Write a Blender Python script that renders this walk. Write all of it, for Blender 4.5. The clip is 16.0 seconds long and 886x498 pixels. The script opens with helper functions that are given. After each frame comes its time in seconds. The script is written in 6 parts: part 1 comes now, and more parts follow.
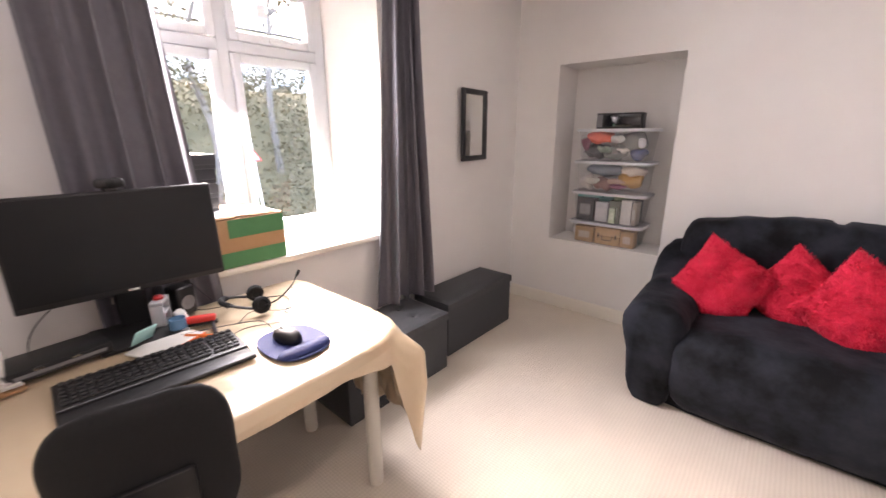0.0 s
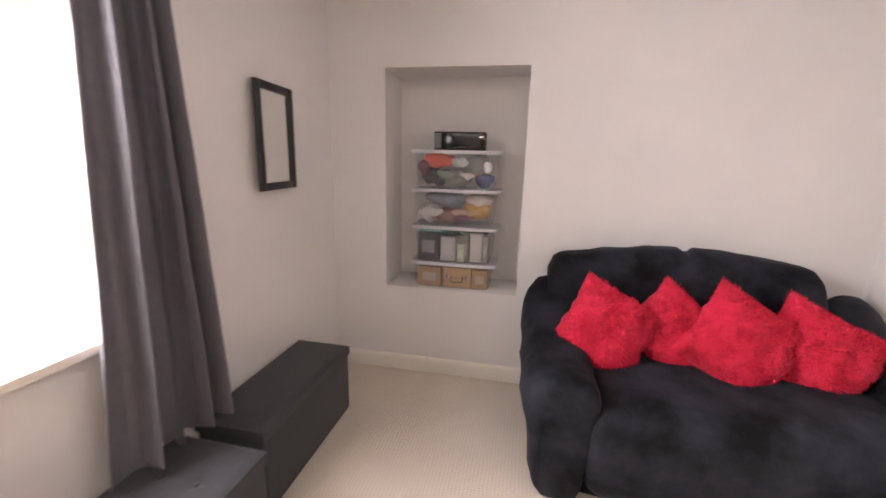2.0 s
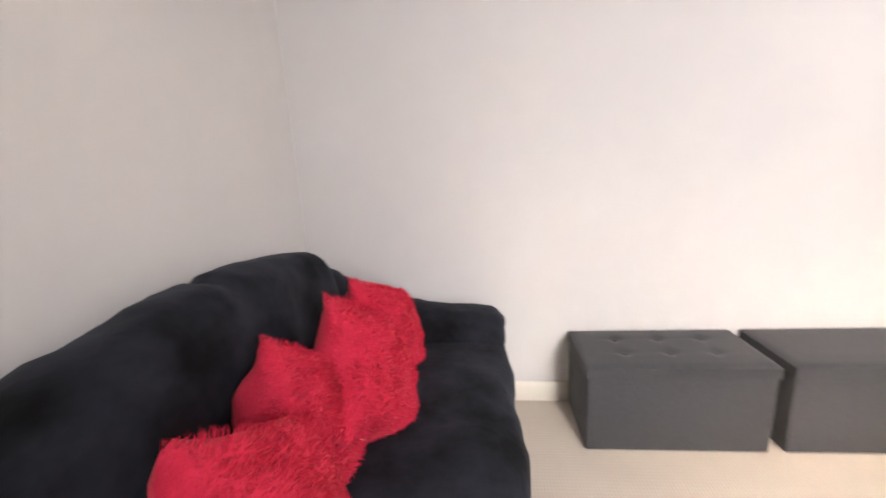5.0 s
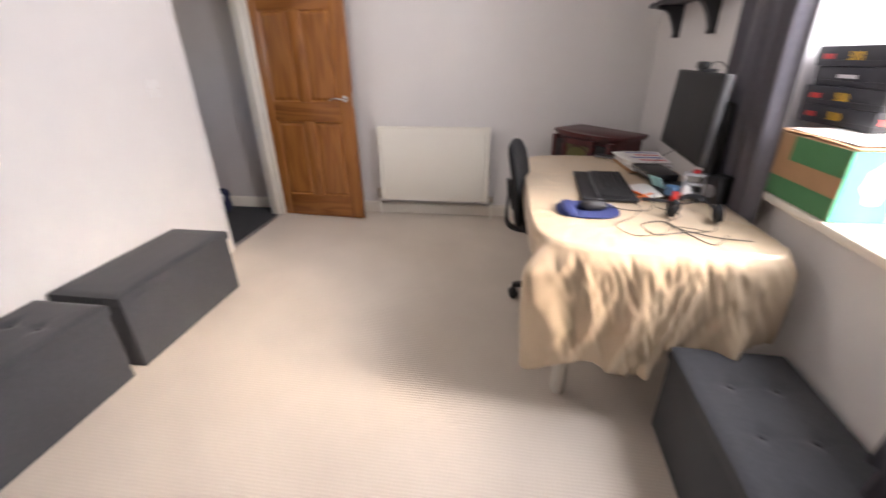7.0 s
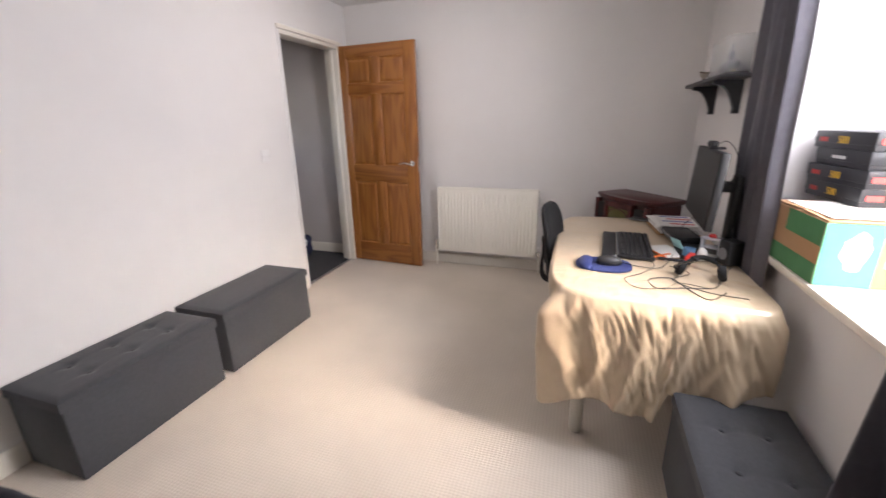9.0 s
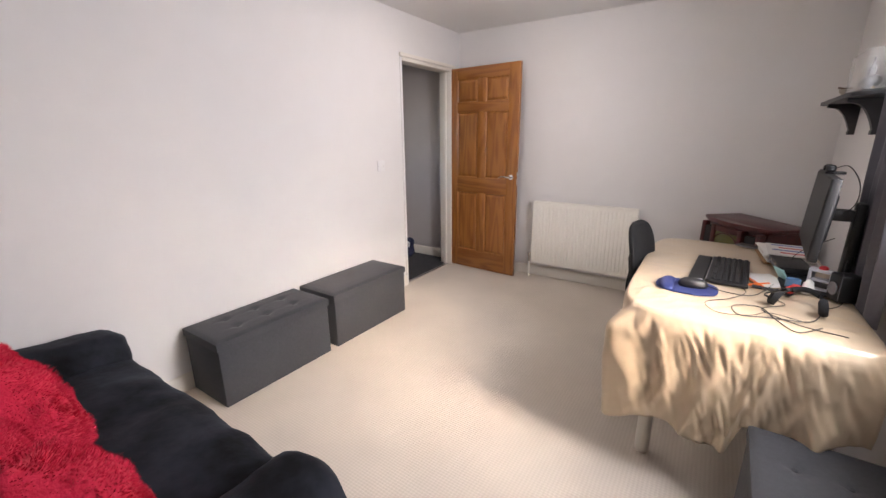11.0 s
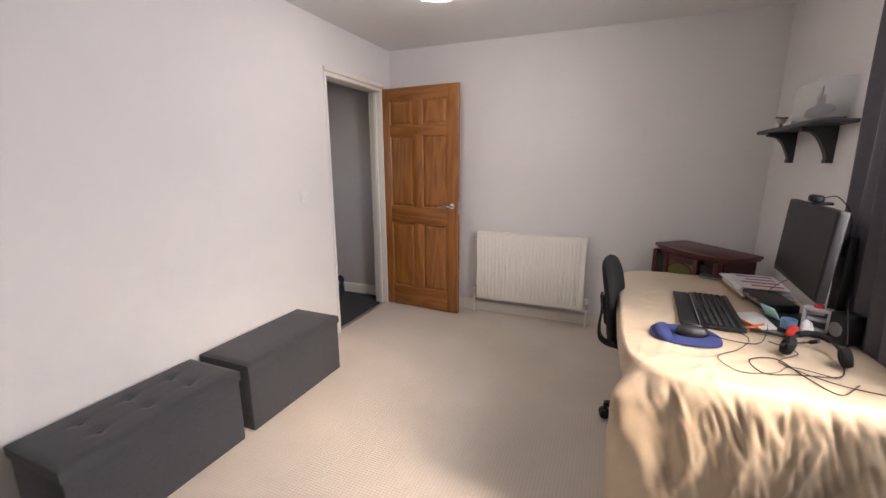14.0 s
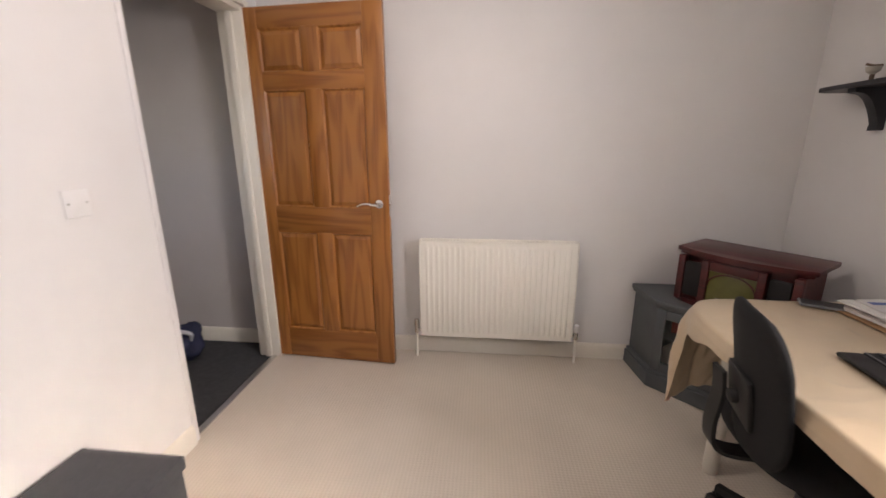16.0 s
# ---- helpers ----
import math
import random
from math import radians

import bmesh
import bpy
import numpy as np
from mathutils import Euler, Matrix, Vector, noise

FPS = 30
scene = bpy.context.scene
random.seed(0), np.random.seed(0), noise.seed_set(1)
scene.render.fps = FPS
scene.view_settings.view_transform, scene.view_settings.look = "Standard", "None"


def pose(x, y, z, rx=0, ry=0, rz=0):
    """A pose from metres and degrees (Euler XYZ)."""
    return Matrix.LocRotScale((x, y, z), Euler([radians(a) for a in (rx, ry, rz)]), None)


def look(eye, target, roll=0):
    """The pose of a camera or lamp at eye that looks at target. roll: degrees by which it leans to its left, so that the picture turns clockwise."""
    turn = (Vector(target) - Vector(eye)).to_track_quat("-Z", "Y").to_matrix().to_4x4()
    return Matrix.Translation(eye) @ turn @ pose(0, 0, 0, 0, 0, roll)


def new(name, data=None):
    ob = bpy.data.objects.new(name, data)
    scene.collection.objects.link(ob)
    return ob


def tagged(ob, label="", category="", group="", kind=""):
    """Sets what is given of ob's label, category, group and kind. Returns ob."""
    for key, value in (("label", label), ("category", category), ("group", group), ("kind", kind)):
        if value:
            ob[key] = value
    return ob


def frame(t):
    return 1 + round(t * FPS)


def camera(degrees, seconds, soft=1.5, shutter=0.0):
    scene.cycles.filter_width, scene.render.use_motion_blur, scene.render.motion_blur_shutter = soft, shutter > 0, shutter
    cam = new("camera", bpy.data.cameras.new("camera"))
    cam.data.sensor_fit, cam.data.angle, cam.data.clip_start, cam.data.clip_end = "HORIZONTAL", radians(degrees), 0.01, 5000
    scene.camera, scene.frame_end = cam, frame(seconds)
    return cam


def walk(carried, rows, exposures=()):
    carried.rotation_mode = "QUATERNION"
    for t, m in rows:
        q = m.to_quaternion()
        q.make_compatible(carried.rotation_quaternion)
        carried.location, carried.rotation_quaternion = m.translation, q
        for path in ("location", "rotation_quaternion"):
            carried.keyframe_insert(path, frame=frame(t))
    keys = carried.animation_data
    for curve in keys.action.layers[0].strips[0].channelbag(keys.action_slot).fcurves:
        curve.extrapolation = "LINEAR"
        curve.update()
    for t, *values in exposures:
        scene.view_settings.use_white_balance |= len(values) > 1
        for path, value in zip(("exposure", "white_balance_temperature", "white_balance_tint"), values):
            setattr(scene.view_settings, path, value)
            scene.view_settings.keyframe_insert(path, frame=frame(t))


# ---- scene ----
cam = camera(95.4, 16.0, shutter=0.4)
PATH = [
    (0, (1.705, 1.203, 1.356), (0.452, 2.662, 0.806), -0.3),
    (0.5, (1.525, 1.328, 1.321), (0.464, 2.93, 0.766), 0.4),
    (1, (1.356, 1.505, 1.344), (0.508, 3.238, 0.818), 0.8),
    (1.5, (1.202, 1.643, 1.347), (0.595, 3.49, 0.877), 1.1),
    (2, (1.121, 1.814, 1.333), (0.744, 3.729, 0.897), 1.4),
    (2.5, (1.068, 2.055, 1.331), (0.999, 4.012, 0.924), 1.1),
    (3, (1.019, 2.269, 1.315), (1.319, 4.207, 0.919), 1.0),
    (5.5, (1.011, 3.35, 1.184), (2.857, 2.8, 0.646), -3.8),
    (6, (1.096, 3.344, 1.276), (2.556, 2.143, 0.624), -3.6),
    (6.5, (1.084, 3.392, 1.267), (1.958, 1.755, 0.52), -2.9),
    (7, (0.913, 3.342, 1.261), (1.184, 1.557, 0.401), -0.8),
    (7.5, (0.724, 3.33, 1.211), (0.726, 1.561, 0.277), 0.6),
    (8, (0.7, 3.425, 1.237), (0.73, 1.608, 0.402), -0.3),
    (8.5, (0.749, 3.553, 1.318), (1.013, 1.701, 0.612), -1.8),
    (9, (0.718, 3.616, 1.337), (1.322, 1.807, 0.733), -1.1),
    (9.5, (0.669, 3.662, 1.347), (1.537, 1.95, 0.782), -0.8),
    (12, (0.513, 3.768, 1.354), (1.594, 2.173, 0.816), -0.4),
    (12.5, (0.522, 3.74, 1.347), (1.518, 2.081, 0.842), -0.4),
    (13, (0.587, 3.68, 1.36), (1.486, 1.962, 0.868), -0.3),
    (13.5, (0.775, 3.563, 1.349), (1.606, 1.799, 0.907), -0.3),
    (14, (0.881, 3.448, 1.359), (1.626, 1.641, 0.935), -0.1),
    (14.5, (0.982, 3.205, 1.337), (1.671, 1.374, 0.921), -0.1),
    (15, (1.124, 2.968, 1.321), (1.755, 1.126, 0.863), -0.2),
    (15.5, (1.35, 2.676, 1.316), (1.787, 0.781, 0.846), 0.1),
    (16, (1.563, 2.363, 1.299), (1.757, 0.437, 0.795), -0.2),
]
walk(cam, [(t, look(eye, target, roll)) for t, eye, target, roll in PATH],
     exposures=((0.0, 5.85, 6950, 26), (1.0, 5.63, 7100, 28), (2.0, 5.8, 7150, 27), (3.0, 6.05, 6950, 19), (5.5, 5.5, 6750, 19), (7.0, 5.32, 6600, 21), (8.0, 5.35, 6600, 21), (9.0, 5.22, 6500, 20), (12.0, 5.3, 6650, 21), (13.0, 5.15, 6650, 21), (14.0, 5.05, 6700, 21), (15.0, 5.12, 6850, 21), (16.0, 5.35, 6950, 21)))

# ---------------------------------------------------------------- world and light
world = bpy.data.worlds.new("overcast_sky")
scene.world = world
world.use_nodes = True
wn, wl = world.node_tree.nodes, world.node_tree.links
sky = wn.new("ShaderNodeTexSky")
sky.sky_type = "NISHITA"
sky.sun_disc = False
sky.sun_elevation = radians(34)
sky.sun_rotation = radians(-80)
sky.dust_density = 4.0
sky.air_density = 1.2
wl.new(sky.outputs[0], wn["Background"].inputs[0])
wn["Background"].inputs[1].default_value = 0.06

sun_data = bpy.data.lights.new("sun", "SUN")
sun_data.energy = 0.1
sun_data.angle = radians(85)
sun_data.color = (0.88, 0.94, 1.0)
sun = new("sun", sun_data)
sun.matrix_world = look((-6, 2.3, 5.3), (0.6, 2.2, 0.9))

window_light = bpy.data.lights.new("window_daylight", "AREA")
window_light.shape = "RECTANGLE"
window_light.size, window_light.size_y = 0.82, 1.2
window_light.energy = 1.6
window_light.color = (0.91, 0.955, 1.0)
window_lamp = new("window_daylight", window_light)
window_lamp.matrix_world = look((-0.396, 2.17, 1.47), (0.98, 1.76, 0.83))

ROOM_W, ROOM_L, ROOM_H = 2.83, 4.112, 2.33
WM = pose(-0.105, 0, 0, 0, 0, -1.15)          # the window wall stands a little askew


# ---------------------------------------------------------------- node materials
def material(name, base, rough=0.6, second=None, scale=8.0, amount=0.5, stretch=(1, 1, 1), bump=0.0, bump_scale=60.0,
             bump_dist=0.002, metal=0.0, spec=0.5, sheen=0.0, sheen_tint=(1, 1, 1), coat=0.0, rough_var=0.0, detail=4.0, rand=0.0):
    m = bpy.data.materials.new(name)
    m.use_nodes = True
    n, l = m.node_tree.nodes, m.node_tree.links
    b = n["Principled BSDF"]
    b.inputs["Base Color"].default_value = (*base, 1)
    b.inputs["Roughness"].default_value = rough
    b.inputs["Metallic"].default_value = metal
    b.inputs["Specular IOR Level"].default_value = spec
    b.inputs["Sheen Weight"].default_value = sheen
    b.inputs["Sheen Tint"].default_value = (*sheen_tint, 1)
    b.inputs["Sheen Roughness"].default_value = 0.4
    b.inputs["Coat Weight"].default_value = coat
    b.inputs["Coat Roughness"].default_value = 0.15
    tc = n.new("ShaderNodeTexCoord")
    mp = n.new("ShaderNodeMapping")
    mp.inputs["Scale"].default_value = stretch
    l.new(tc.outputs["Object"], mp.inputs[0])
    big = n.new("ShaderNodeTexNoise")
    big.inputs["Scale"].default_value = scale
    big.inputs["Detail"].default_value = detail
    big.inputs["Roughness"].default_value = 0.6
    l.new(mp.outputs[0], big.inputs["Vector"])
    if second:
        ramp = n.new("ShaderNodeMapRange")
        ramp.inputs[1].default_value = 0.5 - amount / 2
        ramp.inputs[2].default_value = 0.5 + amount / 2
        l.new(big.outputs["Fac"], ramp.inputs[0])
        mix = n.new("ShaderNodeMix")
        mix.data_type = "RGBA"
        mix.inputs[6].default_value = (*base, 1)
        mix.inputs[7].default_value = (*second, 1)
        l.new(ramp.outputs[0], mix.inputs[0])
        colour = mix.outputs[2]
        if rand:
            info = n.new("ShaderNodeObjectInfo")
            hsv = n.new("ShaderNodeHueSaturation")
            mr = n.new("ShaderNodeMapRange")
            mr.inputs[3].default_value = 1 - rand
            mr.inputs[4].default_value = 1 + rand
            l.new(info.outputs["Random"], mr.inputs[0])
            l.new(mr.outputs[0], hsv.inputs["Value"])
            l.new(colour, hsv.inputs["Color"])
            colour = hsv.outputs[0]
        l.new(colour, b.inputs["Base Color"])
    if rough_var:
        rr = n.new("ShaderNodeMapRange")
        rr.inputs[3].default_value = rough - rough_var
        rr.inputs[4].default_value = rough + rough_var
        l.new(big.outputs["Fac"], rr.inputs[0])
        l.new(rr.outputs[0], b.inputs["Roughness"])
    if bump:
        fine = n.new("ShaderNodeTexNoise")
        fine.inputs["Scale"].default_value = bump_scale
        fine.inputs["Detail"].default_value = 5
        l.new(mp.outputs[0], fine.inputs["Vector"])
        bp = n.new("ShaderNodeBump")
        bp.inputs["Strength"].default_value = bump
        bp.inputs["Distance"].default_value = bump_dist
        l.new(fine.outputs["Fac"], bp.inputs["Height"])
        l.new(bp.outputs[0], b.inputs["Normal"])
    return m


def carpet_material(name, low, high, pitch):
    """Loop pile: staggered rows of round loops, with soft large-scale soiling."""
    m = bpy.data.materials.new(name)
    m.use_nodes = True
    n, l = m.node_tree.nodes, m.node_tree.links
    b = n["Principled BSDF"]
    b.inputs["Roughness"].default_value = 0.95
    b.inputs["Specular IOR Level"].default_value = 0.1
    b.inputs["Sheen Weight"].default_value = 0.15
    tc = n.new("ShaderNodeTexCoord")
    wob = n.new("ShaderNodeTexNoise")
    wob.inputs["Scale"].default_value = 18
    l.new(tc.outputs["Object"], wob.inputs["Vector"])
    sc = n.new("ShaderNodeVectorMath")
    sc.operation = "SCALE"
    sc.inputs["Scale"].default_value = 0.006
    l.new(wob.outputs["Color"], sc.inputs[0])
    add = n.new("ShaderNodeVectorMath")
    l.new(tc.outputs["Object"], add.inputs[0])
    l.new(sc.outputs[0], add.inputs[1])
    sep = n.new("ShaderNodeSeparateXYZ")
    l.new(add.outputs[0], sep.inputs[0])

    def wave(a, bb, ka, kb):
        s = n.new("ShaderNodeMath")
        s.operation = "MULTIPLY"
        s.inputs[1].default_value = ka
        l.new(sep.outputs[a], s.inputs[0])
        s2 = n.new("ShaderNodeMath")
        s2.operation = "MULTIPLY_ADD"
        s2.inputs[1].default_value = kb
        l.new(sep.outputs[bb], s2.inputs[0])
        l.new(s.outputs[0], s2.inputs[2])
        s3 = n.new("ShaderNodeMath")
        s3.operation = "SINE"
        l.new(s2.outputs[0], s3.inputs[0])
        return s3.outputs[0]
    k = 2 * math.pi / pitch
    mul = n.new("ShaderNodeMath")
    mul.operation = "MULTIPLY"
    l.new(wave(0, 1, k * 0.5, k * 0.62), mul.inputs[0])
    l.new(wave(0, 1, k * 0.5, -k * 0.62), mul.inputs[1])
    rng = n.new("ShaderNodeMapRange")
    rng.inputs[1].default_value = -1
    rng.inputs[2].default_value = 1
    l.new(mul.outputs[0], rng.inputs[0])
    soil = n.new("ShaderNodeTexNoise")
    soil.inputs["Scale"].default_value = 2.2
    soil.inputs["Detail"].default_value = 6
    l.new(tc.outputs["Object"], soil.inputs["Vector"])
    fib = n.new("ShaderNodeTexNoise")
    fib.inputs["Scale"].default_value = 420
    l.new(tc.outputs["Object"], fib.inputs["Vector"])
    mix = n.new("ShaderNodeMix")
    mix.data_type = "RGBA"
    mix.inputs[6].default_value = (*low, 1)
    mix.inputs[7].default_value = (*high, 1)
    l.new(rng.outputs[0], mix.inputs[0])
    mix2 = n.new("ShaderNodeMix")
    mix2.data_type = "RGBA"
    mix2.blend_type = "MULTIPLY"
    mix2.inputs[0].default_value = 0.25
    l.new(mix.outputs[2], mix2.inputs[6])
    l.new(soil.outputs["Fac"], mix2.inputs[7])
    l.new(mix2.outputs[2], b.inputs["Base Color"])
    hsum = n.new("ShaderNodeMath")
    hsum.operation = "MULTIPLY_ADD"
    hsum.inputs[1].default_value = 0.35
    l.new(fib.outputs["Fac"], hsum.inputs[0])
    l.new(rng.outputs[0], hsum.inputs[2])
    bp = n.new("ShaderNodeBump")
    bp.inputs["Strength"].default_value = 0.4
    bp.inputs["Distance"].default_value = 0.003
    l.new(hsum.outputs[0], bp.inputs["Height"])
    l.new(bp.outputs[0], b.inputs["Normal"])
    return m


def wood_material(name, light, dark, along, rough=0.35, scale=1.0, coat=0.2):
    """Grain that runs along one axis: stretched noise drives growth rings."""
    m = bpy.data.materials.new(name)
    m.use_nodes = True
    n, l = m.node_tree.nodes, m.node_tree.links
    b = n["Principled BSDF"]
    b.inputs["Roughness"].default_value = rough
    b.inputs["Coat Weight"].default_value = coat
    b.inputs["Coat Roughness"].default_value = 0.25
    tc = n.new("ShaderNodeTexCoord")
    info = n.new("ShaderNodeObjectInfo")
    off = n.new("ShaderNodeVectorMath")
    off.operation = "MULTIPLY_ADD"
    l.new(info.outputs["Random"], off.inputs[0])
    off.inputs[1].default_value = (7.0, 3.0, 5.0)
    l.new(tc.outputs["Object"], off.inputs[2])
    mp = n.new("ShaderNodeMapping")
    st = [9.0 * scale] * 3
    st[along] = 0.9 * scale
    mp.inputs["Scale"].default_value = st
    l.new(off.outputs[0], mp.inputs[0])
    warp = n.new("ShaderNodeTexNoise")
    warp.inputs["Scale"].default_value = 0.8
    warp.inputs["Detail"].default_value = 2
    l.new(mp.outputs[0], warp.inputs["Vector"])
    rings = n.new("ShaderNodeMath")
    rings.operation = "MULTIPLY"
    rings.inputs[1].default_value = 46
    l.new(warp.outputs["Fac"], rings.inputs[0])
    sn = n.new("ShaderNodeMath")
    sn.operation = "SINE"
    l.new(rings.outputs[0], sn.inputs[0])
    rg = n.new("ShaderNodeMapRange")
    rg.inputs[1].default_value = -0.6
    rg.inputs[2].default_value = 1.0
    l.new(sn.outputs[0], rg.inputs[0])
    mp2 = n.new("ShaderNodeMapping")
    s2 = [140.0] * 3
    s2[along] = 4.0
    mp2.inputs["Scale"].default_value = s2
    l.new(off.outputs[0], mp2.inputs[0])
    fine = n.new("ShaderNodeTexNoise")
    fine.inputs["Scale"].default_value = 1.0
    fine.inputs["Detail"].default_value = 3
    l.new(mp2.outputs[0], fine.inputs["Vector"])
    mulf = n.new("ShaderNodeMath")
    mulf.operation = "MULTIPLY"
    l.new(rg.outputs[0], mulf.inputs[0])
    l.new(fine.outputs["Fac"], mulf.inputs[1])
    mix = n.new("ShaderNodeMix")
    mix.data_type = "RGBA"
    mix.inputs[6].default_value = (*light, 1)
    mix.inputs[7].default_value = (*dark, 1)
    l.new(mulf.outputs[0], mix.inputs[0])
    l.new(mix.outputs[2], b.inputs["Base Color"])
    bp = n.new("ShaderNodeBump")
    bp.inputs["Strength"].default_value = 0.15
    bp.inputs["Distance"].default_value = 0.001
    l.new(fine.outputs["Fac"], bp.inputs["Height"])
    l.new(bp.outputs[0], b.inputs["Normal"])
    return m


def clear_material(name, tint, rough, alpha):
    m = material(name, tint, rough)
    m.node_tree.nodes["Principled BSDF"].inputs["Alpha"].default_value = alpha
    return m


def glass_material(name):
    """Thin clear pane: lets light straight through, with a faint sharp reflection."""
    m = bpy.data.materials.new(name)
    m.use_nodes = True
    n, l = m.node_tree.nodes, m.node_tree.links
    n.remove(n["Principled BSDF"])
    tr = n.new("ShaderNodeBsdfTransparent")
    tr.inputs[0].default_value = (0.96, 0.98, 0.97, 1)
    gl = n.new("ShaderNodeBsdfGlossy")
    gl.inputs["Roughness"].default_value = 0.01
    fr = n.new("ShaderNodeFresnel")
    fr.inputs[0].default_value = 1.35
    mix = n.new("ShaderNodeMixShader")
    l.new(fr.outputs[0], mix.inputs[0])
    l.new(tr.outputs[0], mix.inputs[1])
    l.new(gl.outputs[0], mix.inputs[2])
    l.new(mix.outputs[0], n["Material Output"].inputs[0])
    return m


def glow_material(name, colour, strength):
    m = material(name, (0.9, 0.9, 0.9), 0.4)
    b = m.node_tree.nodes["Principled BSDF"]
    b.inputs["Emission Color"].default_value = (*colour, 1)
    b.inputs["Emission Strength"].default_value = strength
    return m


WALL = material("wall_paint", (0.78, 0.76, 0.742), 0.75, (0.745, 0.725, 0.705), 3.0, 0.6, bump=0.25, bump_scale=55, bump_dist=0.0012)
# Greyer and darker than wall_paint: some of the hall's dimness is in the colour.
HALL = material("hall_paint_dimmed", (0.60, 0.555, 0.535), 0.75, (0.56, 0.515, 0.495), 3.0, 0.6, bump=0.2, bump_scale=55, bump_dist=0.001)
CEIL = material("ceiling_paint", (0.80, 0.79, 0.77), 0.85, (0.77, 0.76, 0.74), 2.0, 0.6, bump=0.3, bump_scale=40, bump_dist=0.0015)
GLOSS = material("cream_gloss_paint", (0.80, 0.76, 0.68), 0.35, (0.77, 0.72, 0.63), 5.0, 0.6, bump=0.08, bump_scale=30)
UPVC = material("white_plastic_frame", (0.62, 0.64, 0.66), 0.3, (0.58, 0.60, 0.62), 6.0, 0.6)
CARPET = carpet_material("cream_loop_carpet", (0.68, 0.60, 0.502), (0.775, 0.69, 0.59), 0.016)
DARKCARPET = material("charcoal_carpet", (0.035, 0.036, 0.04), 0.95, (0.06, 0.062, 0.066), 30, 0.5, bump=0.8, bump_scale=240, bump_dist=0.004)
PINE_V = wood_material("pine_upright", (0.37, 0.145, 0.032), (0.17, 0.050, 0.008), 2)
PINE_H = wood_material("pine_level", (0.35, 0.135, 0.030), (0.16, 0.047, 0.008), 0)
MAHOG = wood_material("mahogany_stain", (0.075, 0.008, 0.008), (0.028, 0.004, 0.004), 0, 0.4, 1.0, 0.12)
CHROME = material("satin_chrome", (0.75, 0.74, 0.72), 0.22, metal=1.0)
BRASS = material("aged_brass", (0.45, 0.33, 0.14), 0.35, metal=1.0)
RADW = material("radiator_enamel", (0.90, 0.875, 0.79), 0.3, (0.88, 0.85, 0.76), 4.0, 0.6)
WHITEP = material("white_plastic", (0.82, 0.81, 0.80), 0.4, (0.75, 0.74, 0.72), 10, 0.6)
GREYFAB = material("charcoal_woven_fabric", (0.042, 0.044, 0.049), 0.9, (0.058, 0.060, 0.066), 90, 0.5, bump=0.5, bump_scale=500, bump_dist=0.001, sheen=0.15, rough_var=0.04)
# the bluish second colour puts the velvet's sheen patches into the base
VELVET = material("black_velvet", (0.0035, 0.0036, 0.0045), 0.75, (0.024, 0.027, 0.036), 5.0, 0.30, bump=0.55, bump_scale=18, bump_dist=0.006, sheen=0.07, sheen_tint=(0.5, 0.58, 0.72), spec=0.15)
RED = material("red_plush", (0.62, 0.010, 0.042), 0.9, (0.80, 0.030, 0.085), 14, 0.5, bump=0.8, bump_scale=120, bump_dist=0.006, sheen=0.35, sheen_tint=(1, 0.3, 0.3))
CURTAIN = material("grey_curtain_cloth", (0.115, 0.109, 0.127), 0.55, (0.14, 0.133, 0.153), 40, 0.5, bump=0.3, bump_scale=400, bump_dist=0.0006, sheen=0.3)
SATIN = material("gold_satin", (0.55, 0.43, 0.285), 0.30, (0.62, 0.49, 0.335), 7, 0.6, bump=0.12, bump_scale=40, bump_dist=0.003, sheen=0.1, spec=0.7, metal=0.12, coat=0.3)
TABLEW = material("table_laminate", (0.70, 0.66, 0.58), 0.4, (0.67, 0.63, 0.55), 5, 0.6)
BLACKP = material("black_plastic", (0.006, 0.006, 0.0065), 0.5, (0.010, 0.010, 0.011), 60, 0.5, bump=0.15, bump_scale=600, bump_dist=0.0004)
SCREEN = material("dark_screen", (0.005, 0.0055, 0.0065), 0.42, (0.006, 0.0065, 0.0075), 3, 0.5, spec=0.3)
BLACKF = material("black_mesh_fabric", (0.0035, 0.0035, 0.004), 0.9, (0.007, 0.007, 0.0075), 140, 0.5, bump=0.5, bump_scale=700, bump_dist=0.001)
GREYP = material("grey_plastic", (0.16, 0.16, 0.17), 0.5, (0.19, 0.19, 0.20), 40, 0.5)
BLACKW = material("black_painted_wood", (0.018, 0.018, 0.021), 0.45, (0.028, 0.028, 0.032), 20, 0.5, bump=0.1, bump_scale=80)
GREYW = material("grey_chalk_paint", (0.075, 0.083, 0.088), 0.55, (0.095, 0.103, 0.108), 14, 0.6, bump=0.2, bump_scale=60)
BLUEPAD = material("blue_gel_fabric", (0.008, 0.018, 0.10), 0.75, (0.012, 0.026, 0.13), 60, 0.5, bump=0.3, bump_scale=500, bump_dist=0.0005, sheen=0.05)
CARD = material("brown_cardboard", (0.42, 0.25, 0.13), 0.8, (0.37, 0.21, 0.10), 16, 0.6, bump=0.15, bump_scale=90)
GREEN = material("green_print", (0.05, 0.19, 0.075), 0.7, (0.065, 0.22, 0.09), 16, 0.6)
TEAL = material("sea_green_print", (0.06, 0.44, 0.27), 0.55, (0.075, 0.48, 0.30), 12, 0.6)
PAPER = material("white_paper", (0.78, 0.77, 0.74), 0.8, (0.74, 0.73, 0.70), 20, 0.6)
MIRROR = material("mirror_silver", (0.86, 0.87, 0.86), 0.02, metal=1.0)
GLASS = glass_material("window_glass")
BINP = clear_material("clear_bin_plastic", (0.75, 0.76, 0.78), 0.15, 0.16)
